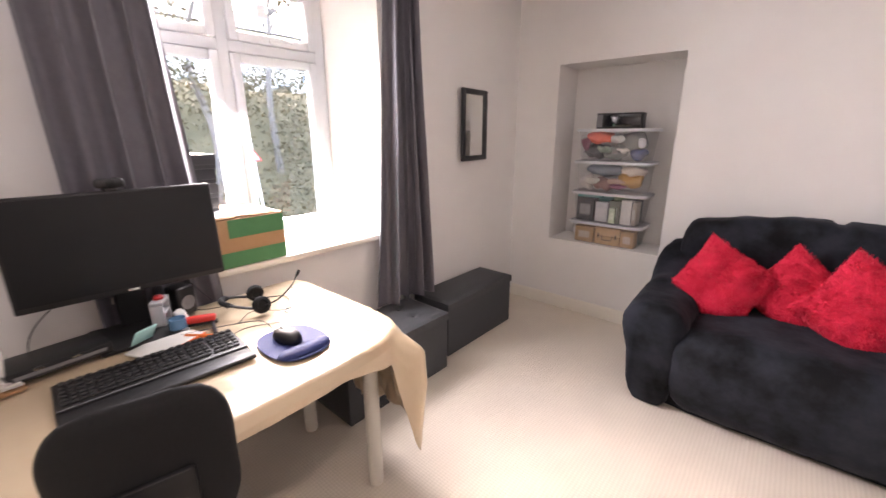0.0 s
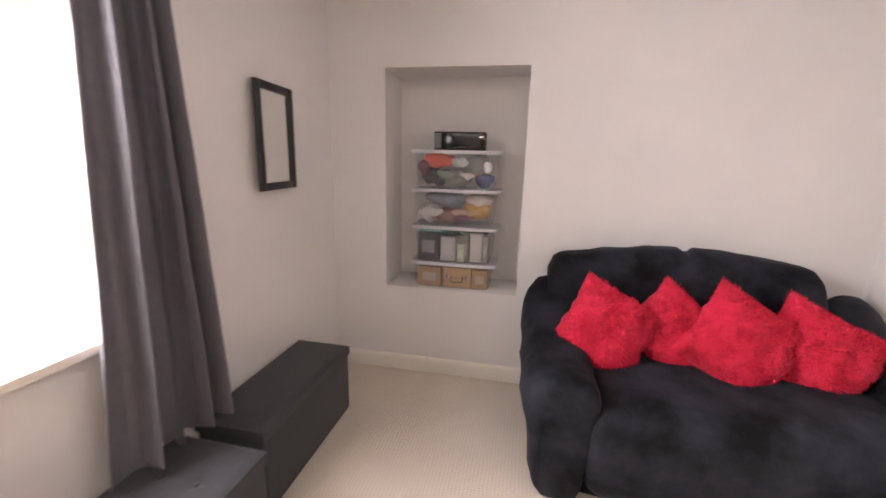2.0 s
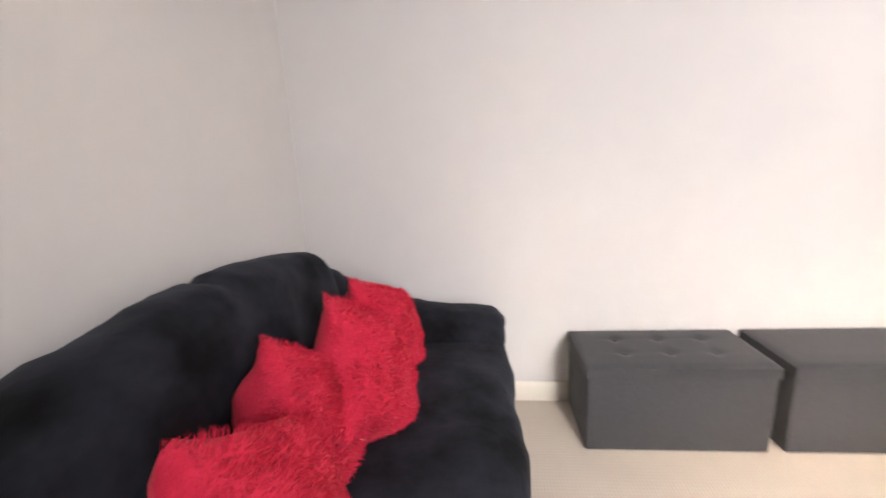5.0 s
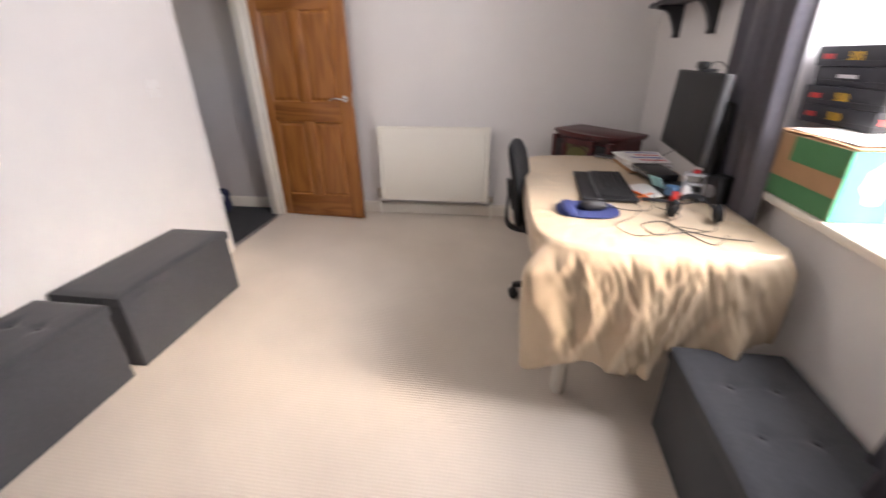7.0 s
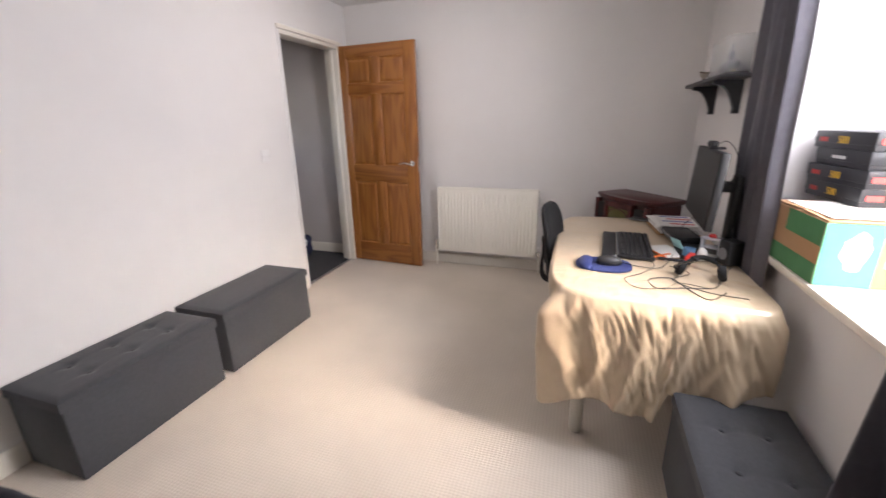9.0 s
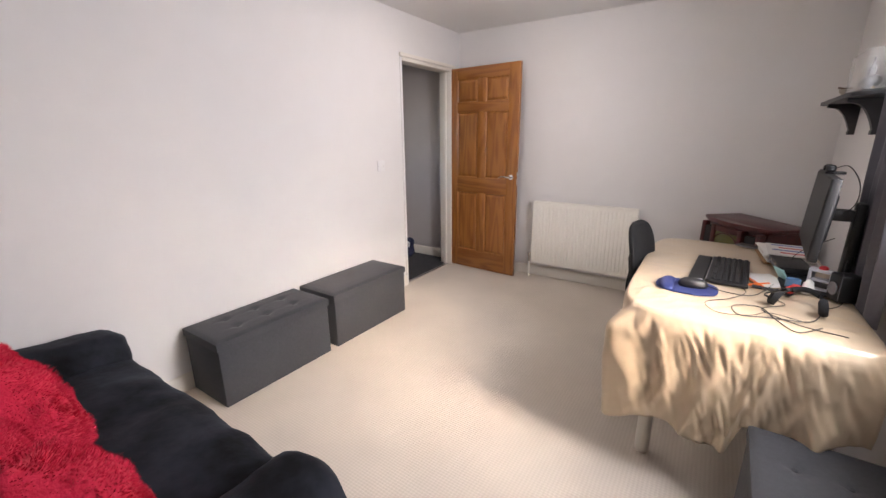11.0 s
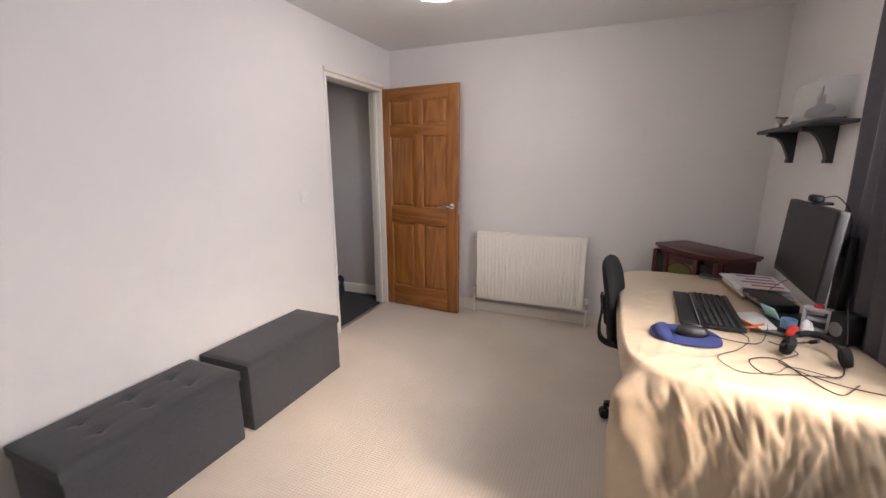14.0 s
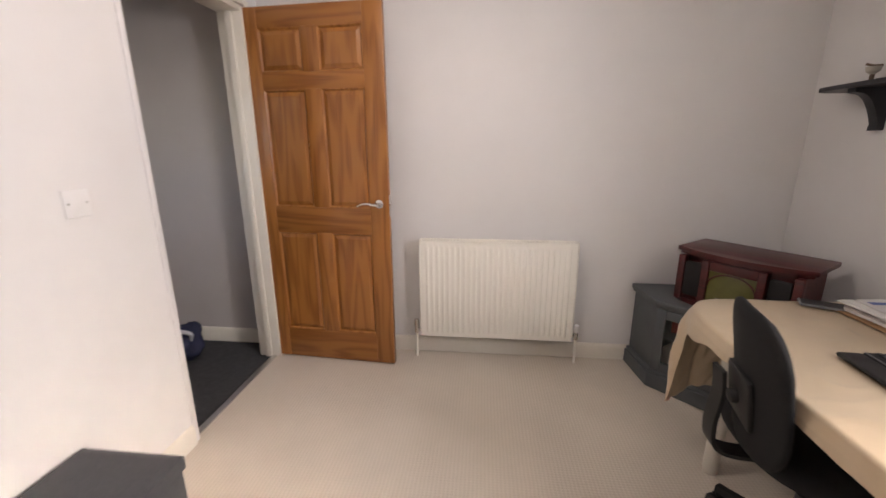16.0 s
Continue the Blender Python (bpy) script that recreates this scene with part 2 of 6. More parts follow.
LIDP = clear_material("frosted_lid_plastic", (0.72, 0.73, 0.76), 0.3, 0.82)
ACRYL = clear_material("clear_acrylic", (0.8, 0.82, 0.82), 0.05, 0.14)


def plain(name, c, rough=0.6):
    return material(name, c, rough, tuple(min(1, v * 1.15) for v in c), 25, 0.6)


# ---------------------------------------------------------------- mesh helpers
def finish(bm, name, mat, smooth=None):
    bmesh.ops.recalc_face_normals(bm, faces=bm.faces)
    me = bpy.data.meshes.new(name)
    bm.to_mesh(me)
    bm.free()
    me.materials.append(mat)
    if smooth is not None:
        me.shade_smooth()
        if smooth < 180:
            me.set_sharp_from_angle(angle=radians(smooth))
    return me


def part(name, bm, mat, parent, label="", smooth=35, m=None):
    ob = new(name, finish(bm, name, mat, smooth))
    ob.parent = parent
    if m is not None:
        ob.matrix_local = m
    if label:
        tagged(ob, label)
    return ob


def share(name, source, parent, m):
    """Another part on the same mesh."""
    ob = new(name, source.data)
    ob.parent = parent
    ob.matrix_local = m
    return ob


def thing(name, label, category, m=None, group="", kind=""):
    ob = new(name)
    ob.empty_display_size = 0.1
    if m is not None:
        ob.matrix_world = m
    return tagged(ob, label, category, group, kind)


def single(name, bm, mat, label, category, m=None, group="", kind="", smooth=35):
    ob = new(name, finish(bm, name, mat, smooth))
    if m is not None:
        ob.matrix_world = m
    return tagged(ob, label, category, group, kind)


def box(x0, y0, z0, x1, y1, z1, bevel=0.0, segs=2, bm=None):
    bm = bm or bmesh.new()
    r = bmesh.ops.create_cube(bm, size=1)
    vs = r["verts"]
    bmesh.ops.transform(bm, verts=vs, matrix=Matrix.Translation(((x0 + x1) / 2, (y0 + y1) / 2, (z0 + z1) / 2))
                        @ Matrix.Diagonal((x1 - x0, y1 - y0, z1 - z0, 1)))
    if bevel:
        es = list({e for v in vs for e in v.link_edges})
        bmesh.ops.bevel(bm, geom=es, offset=bevel, segments=segs, profile=0.5, affect="EDGES")
    return bm


def loft(rings, closed=True, cap=True, bm=None):
    bm = bm or bmesh.new()
    rows = [[bm.verts.new(p) for p in ring] for ring in rings]
    n = len(rows[0])
    for a, b in zip(rows, rows[1:]):
        for i in range(n if closed else n - 1):
            j = (i + 1) % n
            bm.faces.new((a[i], a[j], b[j], b[i]))
    if cap:
        bm.faces.new(rows[0][::-1])
        bm.faces.new(rows[-1])
    return bm


def prism(poly, z0, z1, bevel=0.0, segs=2, bm=None):
    bm = bm or bmesh.new()
    b2 = loft([[(x, y, z0) for x, y in poly], [(x, y, z1) for x, y in poly]])
    if bevel:
        bmesh.ops.bevel(b2, geom=list(b2.edges), offset=bevel, segments=segs, profile=0.5, affect="EDGES")
    me = bpy.data.meshes.new("tmp")
    b2.to_mesh(me)
    b2.free()
    bm.from_mesh(me)
    bpy.data.meshes.remove(me)
    return bm


def tube(points, r, n=8, bm=None, r_end=None):
    """A round rod along a line of points."""
    pts = [Vector(p) for p in points]
    rings = []
    up = Vector((0, 0, 1))
    for i, p in enumerate(pts):
        d = (pts[min(i + 1, len(pts) - 1)] - pts[max(i - 1, 0)]).normalized()
        side = d.cross(up)
        if side.length < 1e-3:
            side = d.cross(Vector((1, 0, 0)))
        side.normalize()
        v = side.cross(d)
        rr = r if r_end is None else r + (r_end - r) * i / (len(pts) - 1)
        rings.append([p + (side * math.cos(a) + v * math.sin(a)) * rr for a in (2 * math.pi * k / n for k in range(n))])
    return loft(rings, bm=bm)


def lathe(profile, n=24, bm=None, centre=(0, 0)):
    rings = [[(centre[0] + r * math.cos(2 * math.pi * k / n), centre[1] + r * math.sin(2 * math.pi * k / n), z) for k in range(n)] for r, z in profile]
    return loft(rings, bm=bm)


def curve_points(ctrl, steps=8):
    """Smooth line through control points."""
    c = [Vector(p) for p in ctrl]
    c = [c[0] * 2 - c[1]] + c + [c[-1] * 2 - c[-2]]
    out = []
    for i in range(1, len(c) - 2):
        for s in range(steps):
            t = s / steps
            p0, p1, p2, p3 = c[i - 1:i + 3]
            out.append(0.5 * ((2 * p1) + (p2 - p0) * t + (2 * p0 - 5 * p1 + 4 * p2 - p3) * t * t + (3 * p1 - p0 - 3 * p2 + p3) * t ** 3))
    out.append(c[-2])
    return out


def spow(v, e):
    return math.copysign(abs(v) ** e, v)


def rumple(bm, amp, freq, seed=0.0):
    bm.normal_update()
    for v in bm.verts:
        v.co += v.normal * amp * noise.noise(v.co * freq + Vector((seed, seed * 2, seed * 3)))


def text_mesh(body, size, name):
    cu = bpy.data.curves.new(name, "FONT")
    cu.body, cu.size, cu.extrude = body, size, 0.0004
    cu.align_x, cu.align_y = "CENTER", "CENTER"
    tmp = bpy.data.objects.new("tmp", cu)
    scene.collection.objects.link(tmp)
    bpy.context.view_layer.update()
    me = bpy.data.meshes.new_from_object(tmp.evaluated_get(bpy.context.evaluated_depsgraph_get()))
    bpy.data.objects.remove(tmp)
    me.name = name
    return me


# ---------------------------------------------------------------- the room's shell
def structure(name, bm, mat, label, m=None, smooth=35):
    return single(name, bm, mat, label, name.split("_")[0], m, kind="structure", smooth=smooth)


structure("floor", box(-0.6, -0.2, -0.12, 2.86, 4.6, 0), CARPET, "cream loop-pile carpet over the whole room")
structure("floor_hall", box(2.866, -0.2, -0.12, 4.2, 2.4, -0.002), DARKCARPET, "charcoal grey carpet in the hall")
structure("trim_threshold", box(2.845, 0.17, -0.01, 2.88, 0.925, 0.006, 0.003), CHROME, "metal carpet bar in the doorway")

structure("wall_radiator", box(-0.6, -0.2, 0, 2.83, 0, ROOM_H), WALL, "white painted wall behind the radiator")
structure("wall_hall_back", box(2.83, -0.2, 0, 4.2, 0.0, ROOM_H), HALL, "pale grey hall wall, with some dimness put into its colour")
bm = box(2.83, 0.945, 0, 2.95, 4.6, ROOM_H)
box(2.83, 0.0, 1.99, 2.95, 0.945, ROOM_H, bm=bm)
box(2.83, 0.0, 0, 2.95, 0.135, 1.99, bm=bm)
structure("wall_plain", bm, WALL, "long white painted wall with the doorway at its end")
# Unseen side and end walls; the end's opening is added to brighten the hall.
structure("wall_hall_side", box(4.1, 0, 0, 4.2, 2.4, ROOM_H), HALL, "unseen side wall that closes the hall")
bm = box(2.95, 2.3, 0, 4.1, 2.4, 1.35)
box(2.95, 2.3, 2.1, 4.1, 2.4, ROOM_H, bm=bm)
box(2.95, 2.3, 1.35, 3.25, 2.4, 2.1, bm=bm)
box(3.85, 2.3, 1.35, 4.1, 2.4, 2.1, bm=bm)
structure("wall_hall_end", bm, HALL, "unseen end wall of the hall, with an opening added for daylight")

NX0, NX1, NZ0, NZ1, NY = 0.314, 1.113, 0.556, 1.822, 4.43
bm = box(-0.6, ROOM_L, 0, NX0, 4.6, ROOM_H)
box(NX1, ROOM_L, 0, 2.83, 4.6, ROOM_H, bm=bm)
box(NX0, ROOM_L, 0, NX1, 4.6, NZ0, bm=bm)
box(NX0, ROOM_L, NZ1, NX1, 4.6, ROOM_H, bm=bm)
box(NX0, NY, NZ0, NX1, 4.6, NZ1, bm=bm)
structure("wall_niche", bm, WALL, "white painted wall with a deep square niche")

SILL, HEAD = 0.81, 2.12
bm = box(-0.48, -0.2, 0, 0, 4.3, SILL - 0.03)
box(-0.48, -0.2, HEAD, 0, 4.3, ROOM_H, bm=bm)
prism([(0, -0.2), (0, 1.50), (-0.355, 1.683), (-0.48, 1.683), (-0.48, -0.2)], SILL - 0.03, HEAD, bm=bm)
prism([(0, 4.3), (0, 2.74), (-0.355, 2.645), (-0.48, 2.645), (-0.48, 4.3)], SILL - 0.03, HEAD, bm=bm)
structure("wall_window", bm, WALL, "thick white wall with a splayed window recess", WM)
structure("trim_sill", prism([(0.045, 1.44), (0.045, 2.80), (0.0005, 2.80), (0.0005, 2.735), (-0.355, 2.642), (-0.355, 1.686), (0.0005, 1.505), (0.0005, 1.44)],
                             SILL - 0.028, SILL, 0.004), GLOSS, "deep white painted window board", WM)
structure("ceiling", box(-0.6, -0.2, ROOM_H, 4.2, 4.6, ROOM_H + 0.1), CEIL, "white painted ceiling")


def skirting(name, x0, y0, x1, y1, nx, ny, label):
    """Board with a rounded top, running from one point to another; n points into the room."""
    h, d = 0.098, 0.016
    prof = [(0, 0.001), (d, 0.001), (d, h - 0.022), (d * 0.75, h - 0.012), (d * 0.5, h - 0.004), (d * 0.25, h), (0, h)]
    a = [(x0 + nx * u, y0 + ny * u, z) for u, z in prof]
    b = [(x1 + nx * u, y1 + ny * u, z) for u, z in prof]
    structure(name, loft([a, b]), GLOSS, label)


skirting("baseboard_radiator", -0.09, 0.0005, 2.829, 0.0005, 0, 1, "cream painted skirting board below the radiator")
skirting("baseboard_plain", 2.8295, 0.95, 2.8295, 4.095, -1, 0, "cream painted skirting board behind the storage benches")
skirting("baseboard_niche", 0.0, ROOM_L - 0.0005, 2.81, ROOM_L - 0.0005, 0, -1, "cream painted skirting board under the niche")
skirting("baseboard_hall", 2.965, 0.0005, 4.1, 0.0005, 0, 1, "cream painted skirting board in the hall")

# doorway lining
bm = box(2.822, 0.135, 0, 2.955, 0.172, 1.99, 0.003)
box(2.872, 0.1715, 0, 2.912, 0.186, 1.975, 0.003, bm=bm)
box(2.812, 0.098, 0, 2.829, 0.142, 2.02, 0.004, bm=bm)
structure("trim_jamb_hinge", bm, GLOSS, "cream painted door lining with stop")
bm = box(2.824, 0.917, 0, 2.955, 0.944, 1.99, 0.004)
structure("trim_jamb_latch", bm, WALL, "white painted edge of the doorway")
bm = box(2.824, 0.173, 1.962, 2.955, 0.916, 1.99, 0.003)
box(2.812, 0.145, 1.992, 2.829, 0.95, 2.022, 0.004, bm=bm)
structure("trim_jamb_head", bm, GLOSS, "cream painted head of the door lining")


# ---------------------------------------------------------------- window
def build_window():
    w = thing("window_1", "white plastic window with a casement and top lights", "window", WM @ pose(-0.055, 0, 0), kind="structure")
    x0, x1 = -0.365, -0.302
    y0, y1 = 1.685, 2.641
    bm = box(x0, y0, SILL, x1, y0 + 0.06, HEAD, 0.004)
    box(x0, y1 - 0.055, SILL, x1, y1, HEAD, 0.004, bm=bm)
    box(x0, y0 + 0.06, SILL, x1, y1 - 0.055, SILL + 0.045, 0.004, bm=bm)
    box(x0, y0 + 0.06, HEAD - 0.05, x1, y1 - 0.055, HEAD, 0.004, bm=bm)
    box(x0, 2.075, SILL + 0.045, x1, 2.125, HEAD - 0.05, 0.004, bm=bm)
    box(x0, y0 + 0.06, 1.735, x1, 2.075, 1.785, 0.004, bm=bm)
    box(x0, 2.125, 1.735, x1, y1 - 0.055, 1.785, 0.004, bm=bm)
    part("window_frame", bm, UPVC, w)

    def sash(ya, yb, za, zb, label):
        t = 0.042
        bm = box(-0.352, ya, za, -0.290, ya + t, zb, 0.008)
        box(-0.352, yb - t, za, -0.290, yb, zb, 0.008, bm=bm)
        box(-0.352, ya + t, za, -0.290, yb - t, za + t, 0.008, bm=bm)
        box(-0.352, ya + t, zb - t, -0.290, yb - t, zb, 0.008, bm=bm)
        s = part("casement", bm, UPVC, w, label)
        g = part("pane", box(-0.335, ya + t - 0.004, za + t - 0.004, -0.329, yb - t + 0.004, zb - t + 0.004), GLASS, s, "clear window glass")
        g.visible_shadow = False
        return s
    c = sash(2.13, 2.582, SILL + 0.048, 1.732, "white casement sash, closed")
    sash(1.748, 2.072, SILL + 0.048, 1.732, "white fixed side light")
    top = sash(2.13, 2.582, 1.788, HEAD - 0.053, "white top light, closed")
    sash(1.748, 2.072, 1.788, HEAD - 0.053, "white top light, closed")
    bm = box(-0.291, 2.135, 1.24, -0.268, 2.155, 1.30, 0.003)
    tube([(-0.27, 2.145, 1.285), (-0.258, 2.145, 1.25), (-0.256, 2.145, 1.17)], 0.007, bm=bm)
    part("handle", bm, UPVC, c, "white lever window handle")
    bm = box(-0.291, 2.32, 1.792, -0.274, 2.36, 1.812, 0.003)
    tube([(-0.272, 2.34, 1.803), (-0.262, 2.37, 1.803), (-0.260, 2.43, 1.805)], 0.006, bm=bm)
    part("handle", bm, UPVC, top, "white top light catch")


build_window()


# ---------------------------------------------------------------- curtains
def curtain(y0a, y1a, y0b, y1b, z0, z1, xa, xb, amp_a, amp_b, folds, seed, label, hem):
    """Pleated cloth: a = top, b = bottom; both faces, 3 mm thick."""
    rng = random.Random(seed)
    ph = [rng.uniform(0, 6.28) for _ in range(4)]
    nu, nv = 110, 44
    def point(u, v, off):
        y = (y0a + (y1a - y0a) * u) * v + (y0b + (y1b - y0b) * u) * (1 - v)
        q = 2 * math.pi * folds * (u + 0.03 * math.sin(5 * u + ph[0]) + 0.012 * math.sin(6 * v + ph[1]))
        a = amp_a * v + amp_b * (1 - v)
        wave = math.sin(q + ph[2]) + 0.35 * math.sin(1.7 * q + ph[3] + 2.0 * v)
        x = (xa * v + xb * (1 - v)) + a * wave * 0.75
        y += 0.35 * a * math.cos(q + ph[2])
        x += 0.006 * noise.noise(Vector((y * 9, v * 5, seed)))
        z = z0 + (z1 - z0) * v + hem * (1 - v) * math.sin(q * 0.5 + ph[1])
        return (x + off, y, z)
    bm = bmesh.new()
    for off in (0.0, -0.003):
        rows = [[bm.verts.new(point(i / nu, j / nv, off)) for i in range(nu + 1)] for j in range(nv + 1)]
        for j in range(nv):
            for i in range(nu):
                bm.faces.new((rows[j][i], rows[j][i + 1], rows[j + 1][i + 1], rows[j + 1][i]))
    c = thing("curtain", label, "curtain", WM, "curtains at the window")
    part("cloth", bm, CURTAIN, c, smooth=180)
    part("heading_tape", box(xa - 0.012, min(y0a, y1a), z1 - 0.02, xa + 0.012, max(y0a, y1a), z1 + 0.005, 0.003), CURTAIN, c)
    return c


curtain(2.74, 2.93, 2.60, 3.00, 0.405, 2.31, 0.085, 0.105, 0.034, 0.070, 4.4, 3, "dark grey curtain, drawn open beside the window", 0.016)
curtain(1.36, 1.70, 1.40, 1.80, 0.66, 2.31, 0.085, 0.068, 0.028, 0.024, 4.6, 8, "dark grey curtain hanging behind the desk", 0.012)
structure("trim_curtain_track", box(0.055, 1.2, ROOM_H - 0.016, 0.115, 3.1, ROOM_H, 0.003), UPVC, "white ceiling track for the curtains", WM)


# ---------------------------------------------------------------- door
def build_door():
    d = thing("door_1", "varnished pine six-panel door standing wide open", "door", pose(2.858, 0.152, 0.008, 0, 0, 176.0), kind="structure")
    w, h, t = 0.782, 1.976, 0.036
    st, mid = 0.105, 0.085
    rails = [(0.0, 0.185), (0.800, 0.945), (1.575, 1.66), (1.875, h)]
    # stiles
    part("stile", box(0, 0, 0, st, t, h, 0.002), PINE_V, d)
    part("stile", box(w - st, 0, 0, w, t, h, 0.002), PINE_V, d)
    for a, b in rails:
        part("rail", box(st, 0.0005, a, w - st, t - 0.0005, b, 0.0015), PINE_H, d)
    rows = [(0.185, 0.800), (0.945, 1.575), (1.66, 1.875)]
    x_mid = w / 2
    for a, b in rows:
        part("muntin", box(x_mid - mid / 2, 0.0005, a, x_mid + mid / 2, t - 0.0005, b, 0.0015), PINE_V, d)
        for xa, xb in ((st, x_mid - mid / 2), (x_mid + mid / 2, w - st)):
            # raised field with a sloping border
            def ring(i, y):
                return [(xa + i, y, a + i), (xb - i, y, a + i), (xb - i, y, b - i), (xa + i, y, b - i)]
            bm = loft([ring(0, 0.011), ring(0.012, 0.012), ring(0.034, 0.003), ring(0.037, 0.003)])
            loft([ring(0, t - 0.011), ring(0.012, t - 0.012), ring(0.034, t - 0.003), ring(0.037, t - 0.003)], bm=bm)
            part("panel", bm, PINE_V, d, smooth=20)
            def mold(i, y):
                return ring(i, y)
            bm = loft([mold(-0.0005, 0.001), mold(0.004, 0.0015), mold(0.010, 0.008), mold(0.0115, 0.0115)], cap=False)
            part("moulding", bm, PINE_V, d, smooth=20)
    for y, s in ((0.0, -1), (t, 1)):
        bm = bmesh.new()
        lathe([(0.0255, 0), (0.0255, 0.004), (0.022, 0.008), (0.010, 0.009), (0.0095, 0.042)], 24, bm)
        bmesh.ops.transform(bm, verts=bm.verts, matrix=pose(w - 0.055, y, 0.972, 90 * (1 if s < 0 else -1)))
        rose = part("handle", bm, CHROME, d, "satin chrome lever handle")
        pts = [(w - 0.055, y + s * 0.042, 0.972), (w - 0.075, y + s * 0.050, 0.973), (w - 0.105, y + s * 0.050, 0.979),
               (w - 0.135, y + s * 0.048, 0.976), (w - 0.165, y + s * 0.047, 0.963)]
        part("lever", tube(curve_points(pts), 0.0095, 10, r_end=0.006), CHROME, rose)
    part("latch_plate", box(w - 0.0005, 0.008, 0.90, w + 0.001, t - 0.008, 1.02), CHROME, d)
    bm = box(w - 0.001, 0.012, 0.962, w + 0.009, 0.024, 0.982, 0.002)
    part("latch", bm, CHROME, d)
    for z in (0.2, 0.98, 1.75):
        bm = tube([(0.0, t + 0.004, z), (0.0, t + 0.004, z + 0.09)], 0.006, 10)
        part("hinge", bm, CHROME, d)


build_door()


# ---------------------------------------------------------------- radiator
def build_radiator():
    r = thing("radiator", "white enamelled panel radiator with vertical ridges", "radiator", pose(1.475, 0, 0))
    hw, z0, z1 = 0.448, 0.152, 0.752
    # pressed front: a wavy section drawn upwards between flat margins
    prof = []
    n = 27
    pitch = (2 * hw - 0.05) / n
    xs = [-hw + 0.025 + k * pitch for k in range(n + 1)]
    prof.append((-hw, 0.112))
    for k in range(n):
        a = xs[k]
        prof += [(a, 0.112), (a + pitch * 0.18, 0.112), (a + pitch * 0.34, 0.120), (a + pitch * 0.66, 0.120), (a + pitch * 0.82, 0.112)]
    prof += [(xs[-1], 0.112), (hw, 0.112)]
    def flat(z, y):
        return [(x, y, z) for x, _ in prof]
    def wavy(z):
        return [(x, y, z) for x, y in prof]
    rings = [flat(z0, 0.100), flat(z0 + 0.004, 0.112), flat(z0 + 0.035, 0.112), wavy(z0 + 0.05), wavy(z1 - 0.05), flat(z1 - 0.035, 0.112), flat(z1 - 0.004, 0.112), flat(z1, 0.100)]
    part("front_panel", loft(rings, closed=False, cap=False), RADW, r, smooth=40)
    part("back_panel", box(-hw, 0.035, z0, hw, 0.050, z1, 0.004), RADW, r)
    for s in (-1, 1):
        part("side_cover", box(min(s * (hw + 0.001), s * (hw + 0.009)), 0.034, z0 + 0.03, max(s * (hw + 0.001), s * (hw + 0.009)), 0.113, z1 + 0.004, 0.003), RADW, r)
    bm = bmesh.new()
    for k in range(46):
        x = -hw + 0.012 + k * (2 * hw - 0.024) / 45
        box(x - 0.003, 0.042, z1 - 0.004, x + 0.003, 0.106, z1 + 0.002, bm=bm)
    box(-hw, 0.036, z1 - 0.005, hw, 0.043, z1 + 0.004, bm=bm)
    box(-hw, 0.1055, z1 - 0.005, hw, 0.112, z1 + 0.004, bm=bm)
    part("top_grille", bm, RADW, r)
    bm = bmesh.new()
    for k in range(20):
        x = -hw + 0.06 + k * (2 * hw - 0.12) / 19
        box(x - 0.012, 0.05, z0 + 0.03, x + 0.012, 0.098, z1 - 0.03, bm=bm)
    part("fins", bm, RADW, r)
    for s in (-1, 1):
        x = s * (hw + 0.035)
        bm = lathe([(0.0075, 0.0), (0.0075, 0.16)], 10, centre=(x, 0.078))
        pipe = part("pipe", bm, RADW, r, "white painted copper pipe")
        bm = lathe([(0.012, 0.155), (0.013, 0.165), (0.013, 0.20), (0.009, 0.205)], 12, centre=(x, 0.078))
        tube([(x, 0.078, 0.182), (s * (hw - 0.004), 0.078, 0.182)], 0.009, 10, bm=bm)
        v = part("valve", bm, CHROME, r, "chrome radiator valve")
        part("valve_cap", lathe([(0.016, 0.205), (0.017, 0.212), (0.016, 0.245), (0.010, 0.25)], 14, centre=(x, 0.078)), WHITEP if s < 0 else CHROME, v)
    for x in (-0.3, 0.3):
        part("bracket", box(x - 0.015, 0.001, 0.2, x + 0.015, 0.036, 0.7, 0.002), RADW, r)


build_radiator()

# light switch on the long wall
sw = thing("light_switch", "white square plastic blanking plate with two screws", "wall plate", pose(2.83, 1.228, 1.124))
part("plate", box(-0.006, -0.044, -0.044, -0.0005, 0.044, 0.044, 0.004), WHITEP, sw)
for yy in (-0.03, 0.03):
    bm = bmesh.new()
    lathe([(0.0035, 0), (0.0035, 0.0015), (0.001, 0.0018)], 10, bm)
    bmesh.ops.transform(bm, verts=bm.verts, matrix=pose(-0.006, yy, 0, 0, -90))
    part("screw", bm, CHROME, sw)

# dome light on the ceiling
lampm = pose(1.87, 1.15, ROOM_H)
dome = thing("ceiling_light", "round white glass dome light on the ceiling, lit", "ceiling light", lampm)
part("base", lathe([(0.178, -0.0005), (0.18, -0.010), (0.176, -0.018), (0.10, -0.020)], 36), WHITEP, dome)
LAMP = glow_material("lit_opal_glass", (1.0, 0.95, 0.89), 0.7)
part("shade", lathe([(0.172, -0.0205), (0.166, -0.032), (0.14, -0.047), (0.095, -0.057), (0.048, -0.062), (0.004, -0.063)], 40), LAMP, dome, "glowing opal glass dome", smooth=60)


